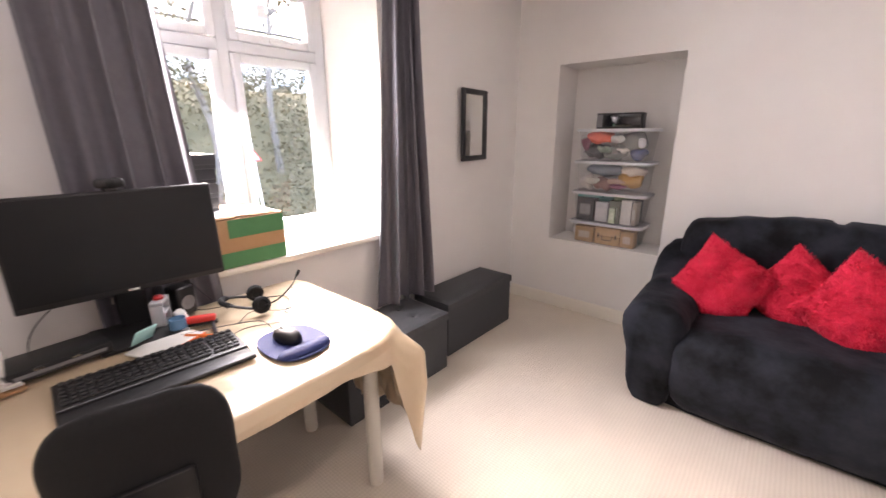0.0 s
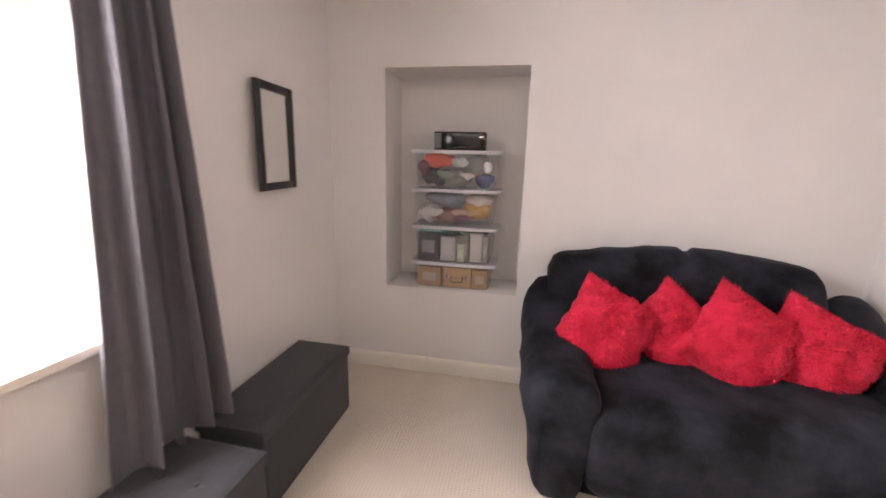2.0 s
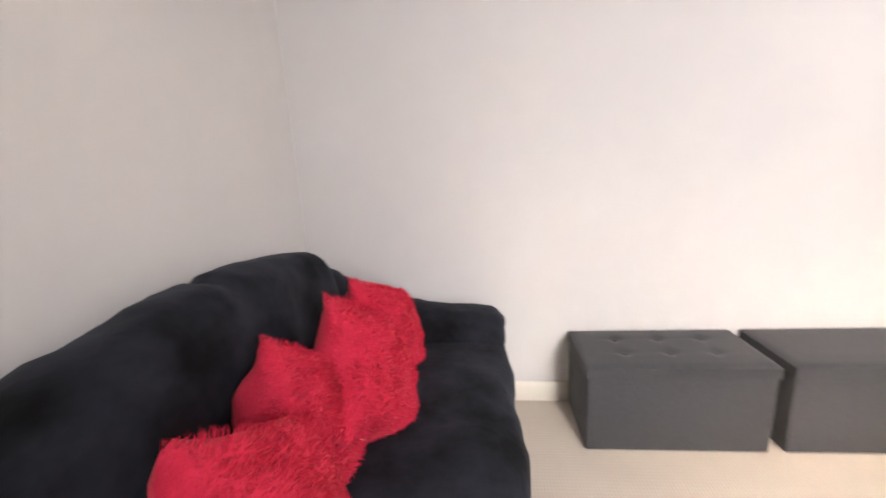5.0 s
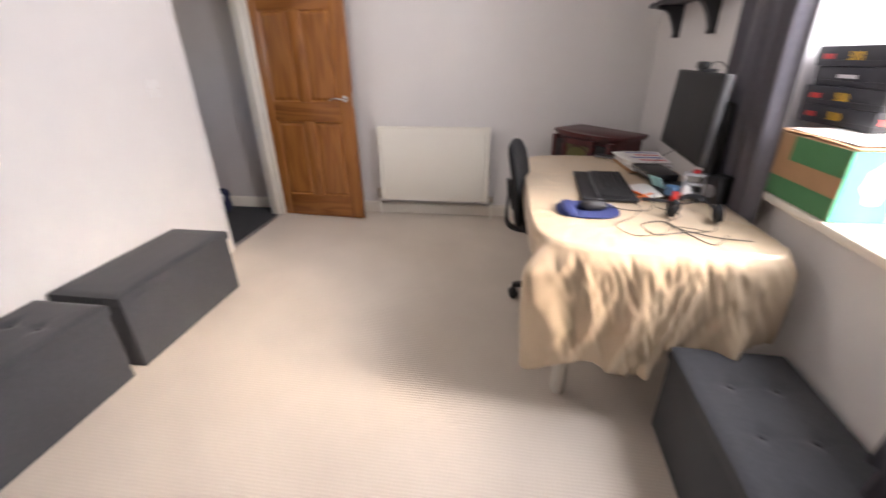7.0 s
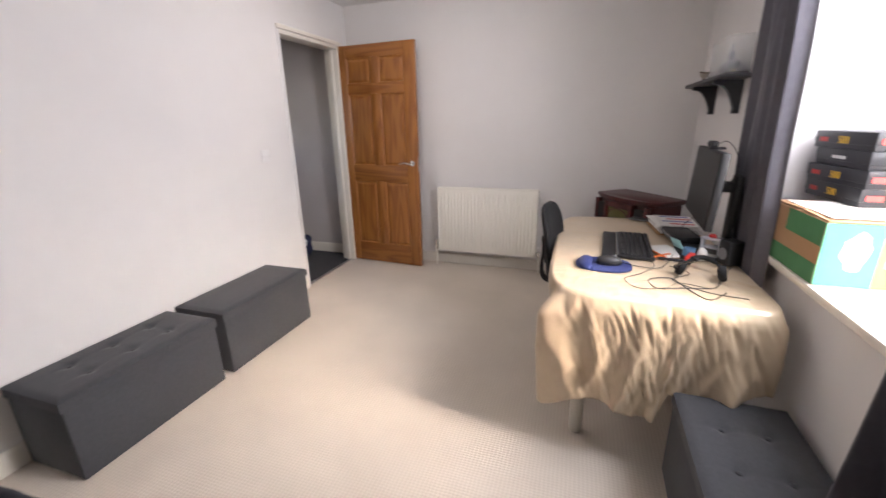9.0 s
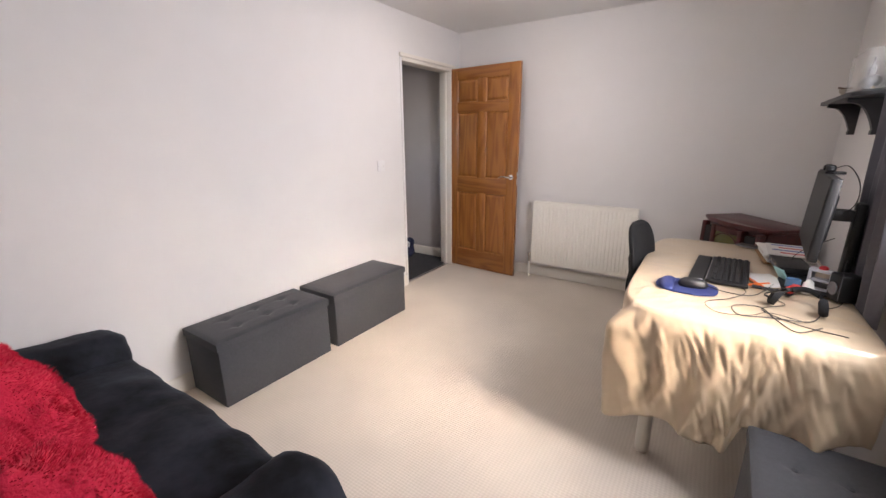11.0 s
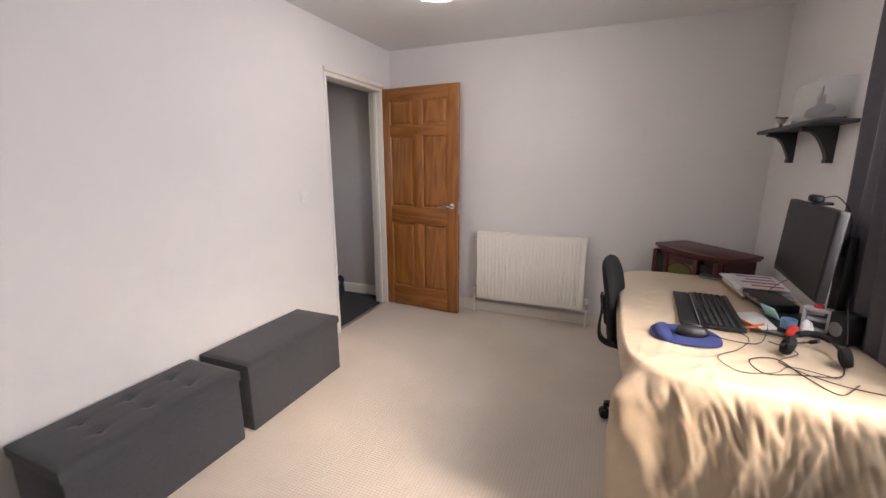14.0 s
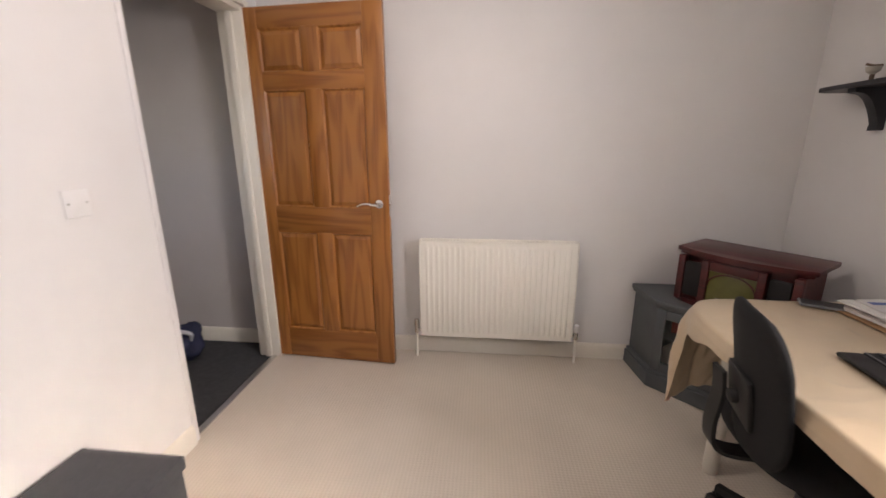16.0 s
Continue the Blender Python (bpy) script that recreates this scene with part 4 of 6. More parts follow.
# ---------------------------------------------------------------- on the desk
def build_monitor():
    m = thing("monitor", "black flat monitor on a stand, switched off", "monitor", pose(0.150, 1.475, DESK, 0, 0, -4.5))
    M = pose(0.020, 0, 0.329, 0, -3)
    w, h = 0.268, 0.160
    part("housing", (lambda b: (bmesh.ops.transform(b, verts=b.verts, matrix=M), b)[1])(box(-0.030, -w, -h, 0.0, w, h, 0.006, 3)), BLACKP, m)
    part("screen", (lambda b: (bmesh.ops.transform(b, verts=b.verts, matrix=M), b)[1])(box(0.0005, -w + 0.008, -h + 0.018, 0.002, w - 0.008, h - 0.008)), SCREEN, m, "dark glossy screen")
    part("logo_mark", (lambda b: (bmesh.ops.transform(b, verts=b.verts, matrix=M), b)[1])(box(0.0005, -0.014, -h + 0.005, 0.0015, 0.014, -h + 0.012)), CHROME, m)
    part("rear_bulge", (lambda b: (bmesh.ops.transform(b, verts=b.verts, matrix=M), b)[1])(box(-0.052, -0.13, -0.10, -0.029, 0.13, 0.09, 0.010, 3)), BLACKP, m)
    part("stand_arm", box(-0.106, -0.03, 0.300, -0.02, 0.03, 0.345, 0.006), BLACKP, m)
    part("stand_post", box(-0.135, -0.042, 0.008, -0.105, 0.042, 0.375, 0.007), BLACKP, m)
    part("stand_foot", prism([(-0.145, -0.13), (0.075, -0.12), (0.085, 0.0), (0.075, 0.12), (-0.145, 0.13)], 0.0, 0.012, 0.003), BLACKP, m)
    cam_ = thing("webcam", "small black clip-on webcam on the monitor's top edge", "webcam", pose(0.150, 1.475, DESK + 0.490))
    part("body", box(-0.014, -0.038, 0.006, 0.016, 0.038, 0.034, 0.010, 3), BLACKP, cam_)
    bm = bmesh.new()
    lathe([(0.010, 0), (0.011, 0.004), (0.006, 0.006)], 16, bm)
    bmesh.ops.transform(bm, verts=bm.verts, matrix=pose(0.015, 0, 0.02, 0, 90))
    part("lens", bm, SCREEN, cam_)
    part("clip", box(-0.05, -0.016, -0.004, 0.014, 0.016, 0.007, 0.003), BLACKP, cam_)
    pts = [(-0.014, 0.0, 0.02), (-0.05, 0.03, 0.03), (-0.085, 0.06, -0.03), (-0.09, 0.06, -0.11), (-0.06, 0.03, -0.17)]
    part("cable", tube(curve_points(pts), 0.002, 6), BLACKP, cam_)


build_monitor()


def build_keyboard():
    k = thing("keyboard", "black computer keyboard with a wrist rest", "keyboard", pose(0.452, 1.442, DESK + 0.001, 0, 0, -3.5))
    # local x points away from the sitter towards the room
    part("case", box(-0.115, -0.222, 0, 0.045, 0.222, 0.016, 0.005), BLACKP, k)
    part("wrist_rest", box(0.047, -0.222, 0, 0.112, 0.222, 0.013, 0.006, 3), BLACKP, k, "smooth black wrist rest")
    part("trim_line", box(0.040, -0.218, 0.0155, 0.044, 0.218, 0.0172), GREYP, k)
    key = None
    for r in range(6):
        x = -0.099 + r * 0.0225 + (0.004 if r else 0)
        y = -0.210
        n = 0
        while y < 0.205:
            wd = 0.0165
            if r == 5 and -0.11 < y < 0.02:
                wd = 0.11
            if wd > 0.1:
                part("space_bar", box(x - 0.0075, y, 0.0155, x + 0.0075, y + wd, 0.0225, 0.0025, 1), BLACKP, k)
            elif key is None:
                key = part("key", box(-0.0078, -0.0078, 0, 0.0078, 0.0078, 0.0068, 0.0026, 1), BLACKP, k, m=pose(x, y + 0.008, 0.0157))
            else:
                share("key", key, k, pose(x, y + 0.008, 0.0157))
            y += wd + 0.0022
            n += 1
            if n in (4, 8, 12) and r == 0:
                y += 0.009
            if abs(y - 0.075) < 0.012 or abs(y - 0.135) < 0.009:
                y += 0.006


build_keyboard()


def build_mouse():
    p = thing("mouse_mat", "blue fabric mouse mat with a padded gel wrist rest", "mouse mat", pose(0.575, 1.776, DESK + 0.002))
    poly = []
    for k in range(48):
        a = 2 * math.pi * k / 48
        poly.append((0.118 * spow(math.cos(a), 0.75), 0.098 * spow(math.sin(a), 0.75)))
    part("pad", prism(poly, 0, 0.004), BLUEPAD, p)
    rings = []
    for i in range(21):
        v = i / 20
        y = lerp(-0.088, 0.088, v)
        sc = math.sqrt(max(0.04, 1 - (2 * v - 1) ** 4))
        cx = 0.078 - 1.5 * y * y
        rings.append([(cx + 0.030 * sc * math.cos(2 * math.pi * k / 20), y, 0.004 + 0.018 * sc * max(-0.1, math.sin(2 * math.pi * k / 20))) for k in range(20)])
    part("wrist_rest", loft(rings), BLUEPAD, p, "shiny blue gel wrist rest", smooth=60)
    q = thing("mouse", "black computer mouse on the blue mat", "computer mouse", pose(0.552, 1.768, DESK + 0.0065, 0, 0, 10))
    rings = []
    for t, z in ((0.92, 0.0), (1.0, 0.004), (1.0, 0.014), (0.9, 0.026), (0.66, 0.034), (0.3, 0.038), (0.03, 0.0385)):
        rings.append([(0.056 * t * spow(math.cos(2 * math.pi * k / 32), 0.9) + 0.006 * (1 - t), 0.032 * t * spow(math.sin(2 * math.pi * k / 32), 0.9), z) for k in range(32)])
    part("shell", loft(rings), BLACKP, q, smooth=60)
    bm = bmesh.new()
    lathe([(0.010, -0.003), (0.011, 0), (0.010, 0.003)], 14, bm)
    bmesh.ops.transform(bm, verts=bm.verts, matrix=pose(-0.022, 0, 0.031, 90))
    part("wheel", bm, GREYP, q)
    pts = [(-0.055, 0, 0.008), (-0.12, 0.03, 0.001), (-0.2, 0.04, 0.001), (-0.27, -0.05, 0.002), (-0.33, -0.16, 0.002)]
    part("cable", tube(curve_points(pts), 0.0018, 6), BLACKP, q)


build_mouse()


def build_headset():
    h = thing("headset", "black over-ear headset with boom microphone lying on the desk", "headset", pose(0.222, 1.848, DESK + 0.003, 0, 0, -16))
    pts = []
    for k in range(22):
        a = math.pi * k / 21
        pts.append((-0.01 + 0.075 * math.cos(a) * 0.9, -0.035 - 0.105 * math.sin(a), 0.02 + 0.028 * math.sin(a)))
    bm = bmesh.new()
    tube(pts, 0.0055, 8, bm)
    part("headband", bm, BLACKP, h)
    part("band_pad", tube(pts[6:16], 0.0105, 10), BLACKF, h)
    for x, tilt in ((0.062, 70), (-0.080, 100)):
        bm = bmesh.new()
        lathe([(0.012, -0.014), (0.030, -0.012), (0.033, -0.004), (0.033, 0.003), (0.031, 0.010), (0.020, 0.015), (0.014, 0.010)], 22, bm)
        bmesh.ops.transform(bm, verts=bm.verts, matrix=pose(x, -0.012, 0.031, 0, tilt, 8))
        part("ear_cup", bm, BLACKF, h)
    pts = [(0.07, 0.0, 0.03), (0.085, 0.045, 0.05), (0.06, 0.10, 0.082), (0.02, 0.135, 0.11)]
    boom = part("boom", tube(curve_points(pts), 0.003, 8), BLACKP, h)
    part("microphone", tube([(0.024, 0.132, 0.107), (0.008, 0.146, 0.121)], 0.006, 10), BLACKF, boom)
    pts = [(-0.08, 0.0, 0.005), (-0.06, 0.09, 0.001), (0.04, 0.15, 0.001), (0.12, 0.20, 0.001), (0.16, 0.12, 0.001), (0.09, 0.06, 0.001), (0.02, 0.16, 0.0035), (-0.05, 0.22, 0.001), (-0.10, 0.12, 0.001)]
    part("cable", tube(curve_points(pts, 10), 0.002, 6), BLACKP, h)


build_headset()

# loose cable in loops
pts = [(0.40, 1.62, DESK + 0.003), (0.36, 1.72, DESK + 0.003), (0.42, 1.84, DESK + 0.003), (0.50, 1.93, DESK + 0.003), (0.46, 2.02, DESK + 0.003),
       (0.36, 1.99, DESK + 0.003), (0.30, 1.93, DESK + 0.004), (0.20, 1.96, DESK + 0.003)]
single("cable", tube(curve_points(pts, 10), 0.0014, 6), BLACKP, "thin black cable looped on the cloth", "cable")


# papers, envelopes and magazines in a pile
def sheet_pile():
    rng = random.Random(12)
    z = DESK + 0.0015
    kinds = [("envelope", CARD, 0.23, 0.32, 0.004, "brown card envelope at the bottom of the pile"),
             ("envelope", CARD, 0.22, 0.30, 0.004, "brown card envelope in the pile"),
             ("paper_stack", PAPER, 0.21, 0.297, 0.010, "stack of white paper on the desk"),
             ("magazine", plain("magazine_cover", (0.55, 0.5, 0.5)), 0.20, 0.28, 0.006, "glossy magazine in the pile"),
             ("paper_stack", PAPER, 0.21, 0.297, 0.008, "loose white letters in the pile"),
             ("paper_stack", PAPER, 0.20, 0.28, 0.006, "white letters near the top of the pile"),
             ("magazine", plain("newspaper", (0.6, 0.58, 0.56)), 0.19, 0.27, 0.005, "folded newspaper with red headings")]
    for name, mat, a, b, h, label in kinds:
        m = pose(0.160 + rng.uniform(-0.012, 0.012), 1.015 + rng.uniform(-0.02, 0.02), z, 0, 0, rng.uniform(-7, 9))
        o = thing(name, label, name.replace("_", " "), m)
        n = max(2, int(h / 0.0025))
        for i in range(n):
            r2 = random.Random(i * 7 + int(z * 1e4))
            part("sheet", box(-a / 2 + r2.uniform(-0.004, 0.004), -b / 2 + r2.uniform(-0.004, 0.004), i * h / n + 0.0002, a / 2 + r2.uniform(-0.004, 0.004), b / 2 + r2.uniform(-0.004, 0.004), (i + 1) * h / n), mat, o)
        if name == "magazine":
            for q in range(4):
                part("printed_bar", box(-a / 2 + 0.015, -b / 2 + 0.02 + q * 0.06, h + 0.0002, a / 2 - 0.02 - 0.03 * (q % 2), -b / 2 + 0.045 + q * 0.06, h + 0.0006),
                     plain("print_red", (0.45, 0.03, 0.05)) if q % 2 else plain("print_blue", (0.08, 0.12, 0.3)), o)
        else:
            part("printed_bar", box(-a / 2 + 0.03, -b / 2 + 0.03, h + 0.0002, -a / 2 + 0.06, b / 2 - 0.05, h + 0.0005), plain("print_grey", (0.25, 0.25, 0.28)), o)
        z += h + 0.001


sheet_pile()

o = thing("tablet", "slim dark grey tablet lying flat on the desk", "tablet", pose(0.285, 0.838, DESK + 0.002, 0, 0, -27))
part("case", box(-0.085, -0.035, 0, 0.085, 0.035, 0.009, 0.003), GREYP, o)
part("screen", box(-0.078, -0.030, 0.0091, 0.078, 0.030, 0.0096), SCREEN, o)

o = thing("docking_station", "flat black electronics box under the monitor", "docking station", pose(0.175, 1.262, DESK + 0.014, 0, 0, 6))
part("body", box(-0.07, -0.115, 0, 0.06, 0.115, 0.032, 0.004), BLACKP, o)
part("front_strip", box(0.0602, -0.10, 0.010, 0.0612, 0.10, 0.020), GREYP, o)
part("port", box(0.0602, -0.06, 0.022, 0.0614, -0.04, 0.027), CHROME, o)
part("port", box(0.0602, 0.02, 0.022, 0.0614, 0.04, 0.027), CHROME, o)

o = thing("sticky_notes", "pale turquoise note pad leaning on the box", "note pad", pose(0.225, 1.462, DESK + 0.030, 0, -58, 25))
part("pad", box(-0.035, -0.035, 0, 0.035, 0.035, 0.005, 0.001), plain("turquoise_paper", (0.38, 0.66, 0.64)), o)
o = thing("notebook", "small white notebook with an orange edge", "notebook", pose(0.275, 1.505, DESK + 0.002, 0, 0, 24))
part("cover", box(-0.06, -0.09, 0, 0.06, 0.09, 0.008, 0.002), PAPER, o)
part("spine", box(0.0605, -0.09, 0, 0.066, 0.09, 0.0085, 0.001), plain("orange_card", (0.75, 0.16, 0.04)), o)
for k, (x, y, rz, c, nm) in enumerate(((0.318, 1.60, 40, (0.75, 0.17, 0.03), "orange"), (0.27, 1.65, -15, (0.03, 0.03, 0.035), "black"))):
    o = thing("pen", nm + " felt pen lying on the cloth", "pen", pose(x, y, DESK + 0.009, 0, 0, rz))
    part("barrel", tube([(-0.06, 0, 0), (0.03, 0, 0)], 0.006, 10), plain(nm + "_pen", c, 0.4), o)
    part("cap", tube([(0.031, 0, 0), (0.068, 0, 0)], 0.0068, 10), plain(nm + "_cap", tuple(v * 0.7 for v in c), 0.4), o)

o = thing("tape_dispenser", "grey plastic dispenser frame standing on the desk", "dispenser", pose(0.105, 1.545, DESK + 0.002, 0, 0, 60))
bm = box(-0.02, -0.042, 0, 0.02, 0.042, 0.012, 0.003)
box(-0.02, -0.042, 0.0125, 0.02, -0.030, 0.085, 0.003, bm=bm)
box(-0.02, 0.030, 0.0125, 0.02, 0.042, 0.085, 0.003, bm=bm)
box(-0.02, -0.042, 0.0855, 0.02, 0.042, 0.098, 0.003, bm=bm)
box(-0.02, -0.0295, 0.046, 0.02, 0.0295, 0.056, 0.003, bm=bm)
part("frame", bm, plain("pale_grey_plastic", (0.42, 0.43, 0.45), 0.4), o)
part("knob", lathe([(0.016, 0.0985), (0.016, 0.106), (0.009, 0.112), (0.003, 0.113)], 18), plain("red_knob", (0.5, 0.03, 0.03), 0.4), o)
o = thing("stapler", "red desk stapler beside the headset", "stapler", pose(0.205, 1.635, DESK + 0.002, 0, 0, 65))
part("base", box(-0.05, -0.014, 0, 0.05, 0.014, 0.008, 0.003), BLACKP, o)
part("top", box(-0.05, -0.015, 0.009, 0.046, 0.015, 0.032, 0.008, 3), plain("red_plastic", (0.55, 0.03, 0.02), 0.35), o)
o = thing("cup", "small blue plastic cup behind the note pad", "cup", pose(0.195, 1.565, DESK + 0.002))
part("body", lathe([(0.022, 0), (0.026, 0.003), (0.026, 0.045), (0.023, 0.045), (0.019, 0.006), (0.002, 0.005)], 20), plain("blue_cup", (0.10, 0.22, 0.36), 0.35), o)
o = thing("tissue", "crumpled white tissue beside the dispenser", "tissue", pose(0.150, 1.590, DESK + 0.002))
bm = lathe([(0.018, 0), (0.024, 0.012), (0.020, 0.030), (0.018, 0.045), (0.008, 0.058), (0.002, 0.062)], 20)
rumple(bm, 0.008, 40, 2)
part("paper", bm, PAPER, o)
o = thing("speaker", "small black desktop speaker behind the monitor", "speaker", pose(0.050, 1.625, DESK + 0.002, 0, 0, 20))
part("cabinet", box(-0.035, -0.035, 0, 0.035, 0.035, 0.11, 0.008, 3), BLACKP, o)
bm = bmesh.new()
lathe([(0.026, 0), (0.027, 0.003), (0.020, 0.002), (0.006, -0.003)], 20, bm)
bmesh.ops.transform(bm, verts=bm.verts, matrix=pose(0.0355, 0, 0.05, 0, 90))
part("cone", bm, GREYP, o)
for cid, pts in enumerate(([(0.08, 1.72, DESK + 0.03), (0.06, 1.62, DESK + 0.16), (0.03, 1.55, DESK + 0.10), (0.05, 1.66, DESK + 0.004), (0.12, 1.78, DESK + 0.004)],
                           [(0.10, 1.25, DESK + 0.004), (0.16, 1.21, DESK + 0.05), (0.12, 1.24, DESK + 0.12), (0.06, 1.36, DESK + 0.2)],
                           [(0.30, 1.72, DESK + 0.003), (0.24, 1.80, DESK + 0.003), (0.32, 1.90, DESK + 0.003), (0.22, 2.0, DESK + 0.003), (0.10, 2.03, DESK + 0.003)])):
    single("cable", tube(curve_points(pts, 10), 0.0016, 6), BLACKP, "black computer cable trailing over the desk", "cable")
# ---------------------------------------------------------------- corner cabinet and mantel heater
def build_cabinet():
    c = thing("corner_cabinet", "grey painted corner cabinet with a glass door, moulded plinth", "cabinet", pose(0.0, 0.0, 0.0))
    poly = [(-0.075, 0.02), (0.665, 0.02), (0.635, 0.275), (0.19, 0.715), (-0.065, 0.745)]
    def grow(d):
        cx, cy = 0.2, 0.27
        out = []
        for i, (x, y) in enumerate(poly):
            out.append((x + (d if x > 0.1 else 0), y + (d if y > 0.1 else 0)))
        return out
    part("plinth", prism(grow(0.018), 0.002, 0.085, 0.006), GREYW, c)
    part("plinth_moulding", prism(grow(0.010), 0.0855, 0.105, 0.006), GREYW, c)
    part("top", prism(grow(0.016), 0.478, 0.505, 0.005), GREYW, c)
    part("cornice", prism(grow(0.008), 0.462, 0.4775, 0.004), GREYW, c)
    bm = prism([(-0.075, 0.02), (0.655, 0.02), (0.655, 0.035), (-0.075, 0.035)], 0.1055, 0.4615)
    part("back", bm, GREYW, c)
    part("side", prism([(0.64, 0.0355), (0.657, 0.0355), (0.63, 0.27), (0.612, 0.27)], 0.1055, 0.4615, 0.002), GREYW, c)
    part("side", prism([(-0.06, 0.705), (0.185, 0.70), (0.185, 0.715), (-0.06, 0.735)], 0.1055, 0.4615, 0.002), GREYW, c)
    part("shelf", prism([(-0.05, 0.04), (0.62, 0.04), (0.585, 0.265), (0.17, 0.675), (-0.04, 0.68)], 0.275, 0.287), GREYW, c)
    part("bottom", prism([(-0.05, 0.04), (0.62, 0.04), (0.59, 0.27), (0.18, 0.69), (-0.04, 0.69)], 0.1055, 0.118), GREYW, c)
    # door across the corner: local x along the front
    A, B = Vector((0.632, 0.272, 0)), Vector((0.188, 0.712, 0))
    d = (B - A).normalized()
    ln = (B - A).length
    M = Matrix.Translation(A) @ Matrix.Rotation(math.atan2(d.y, d.x), 4, "Z")
    z0, z1 = 0.108, 0.459
    bm = box(0.004, -0.016, z0, 0.052, 0.0, z1, 0.003)
    box(ln - 0.052, -0.016, z0, ln - 0.004, 0.0, z1, 0.003, bm=bm)
    box(0.0525, -0.015, z0, ln - 0.0525, 0.0, z0 + 0.05, 0.003, bm=bm)
    box(0.0525, -0.015, z1 - 0.05, ln - 0.0525, 0.0, z1, 0.003, bm=bm)
    door = part("door", bm, GREYW, c, m=M)
    g = part("pane", box(0.05, -0.010, z0 + 0.046, ln - 0.05, -0.007, z1 - 0.046), GLASS, door, "clear glass")
    g.visible_shadow = False
    k = bmesh.new()
    lathe([(0.006, 0), (0.006, 0.012), (0.012, 0.018), (0.012, 0.024), (0.003, 0.028)], 14, k)
    bmesh.ops.transform(k, verts=k.verts, matrix=pose(ln - 0.03, -0.016, 0.285, 90))
    part("knob", k, BRASS, door)
    # what is kept inside
    bits = ((0.50, 0.22, 0.1185, 0.10, 0.06, 0.09, (0.55, 0.52, 0.50), "white"), (0.40, 0.30, 0.1185, 0.08, 0.08, 0.11, (0.08, 0.08, 0.09), "black"),
            (0.44, 0.20, 0.2875, 0.12, 0.09, 0.08, (0.35, 0.05, 0.04), "red"), (0.28, 0.36, 0.2875, 0.10, 0.08, 0.06, (0.40, 0.38, 0.35), "grey"),
            (0.26, 0.44, 0.1185, 0.09, 0.09, 0.07, (0.30, 0.22, 0.15), "brown"))
    for x, y, z, a, b, h, col, nm in bits:
        o = thing("carton", "small " + nm + " carton inside the corner cabinet", "carton", pose(x, y, z + 0.0005, 0, 0, 40))
        part("body", box(-a / 2, -b / 2, 0, a / 2, b / 2, h, 0.002), plain(nm + "_carton", col), o)
        part("flap", box(-a / 2 + 0.002, -b / 2 + 0.002, h + 0.0002, a / 2 - 0.002, -0.001, h + 0.0015), plain(nm + "_flap", tuple(v * 0.8 for v in col)), o)


build_cabinet()


def build_mantel():
    m = thing("mantel_clock_cabinet", "dark mahogany bow-fronted mantel cabinet with a glazed centre", "mantel cabinet", pose(0.278, 0.368, 0.5055, 0, 0, -51.5))
    m.rotation_euler.z = math.atan2(0.4, -0.32)
    # local x runs along the back edge, local -y is the front
    hw, hd = 0.256, 0.155
    def bow(grow, n=16):
        pts = [(-hw - grow, hd), (-hw - grow, -hd * 0.72 - grow * 0.5)]
        for k in range(n + 1):
            u = k / n
            x = lerp(-hw * 0.82, hw * 0.82, u)
            pts.append((x + math.copysign(grow, x) * 0.3, -hd * 0.82 - 0.040 * math.sin(math.pi * u) - grow))
        pts += [(hw + grow, -hd * 0.72 - grow * 0.5), (hw + grow, hd)]
        return pts
    part("base", prism(bow(0.016), 0.0, 0.022, 0.004), MAHOG, m)
    part("top", prism(bow(0.026), 0.262, 0.284, 0.005), MAHOG, m)
    part("top_moulding", prism(bow(0.012), 0.248, 0.2615, 0.004), MAHOG, m)
    part("carcase", prism(bow(-0.012), 0.0225, 0.2475), MAHOG, m)
    for s in (-1, 1):
        for x in (0.235, 0.115):
            bm = box(s * x - 0.016, -hd - 0.012 - (0.022 if x < 0.2 else 0), 0.0225, s * x + 0.016, -hd + 0.03, 0.2475, 0.004)
            part("pilaster", bm, MAHOG, m)
        part("door_panel", box(min(s * 0.135, s * 0.215), -hd - 0.010, 0.05, max(s * 0.135, s * 0.215), -hd + 0.02, 0.22, 0.003), plain("black_cloth_panel", (0.012, 0.010, 0.010), 0.8), m)
    part("rail", box(-0.098, -hd - 0.030, 0.205, 0.098, -hd, 0.2475, 0.003), MAHOG, m)
    part("rail", box(-0.098, -hd - 0.030, 0.0225, 0.098, -hd, 0.045, 0.003), MAHOG, m)
    part("fire_view", box(-0.098, -hd - 0.022, 0.0455, 0.098, -hd + 0.01, 0.2045, 0.002), material("olive_panel", (0.085, 0.085, 0.02), 0.3, (0.13, 0.12, 0.03), 20, 0.5), m, "dull olive glazed centre panel")
    part("plaque", box(-0.055, -hd - 0.026, 0.052, 0.055, -hd - 0.0222, 0.078, 0.002), CHROME, m, "pale metal strip")
    bm = bmesh.new()
    arch = [(0.098 * math.cos(math.pi * k / 16), -hd - 0.026, 0.135 + 0.065 * math.sin(math.pi * k / 16)) for k in range(17)]
    tube(arch, 0.004, 8, bm)
    part("arch_bead", bm, MAHOG, m)


build_mantel()


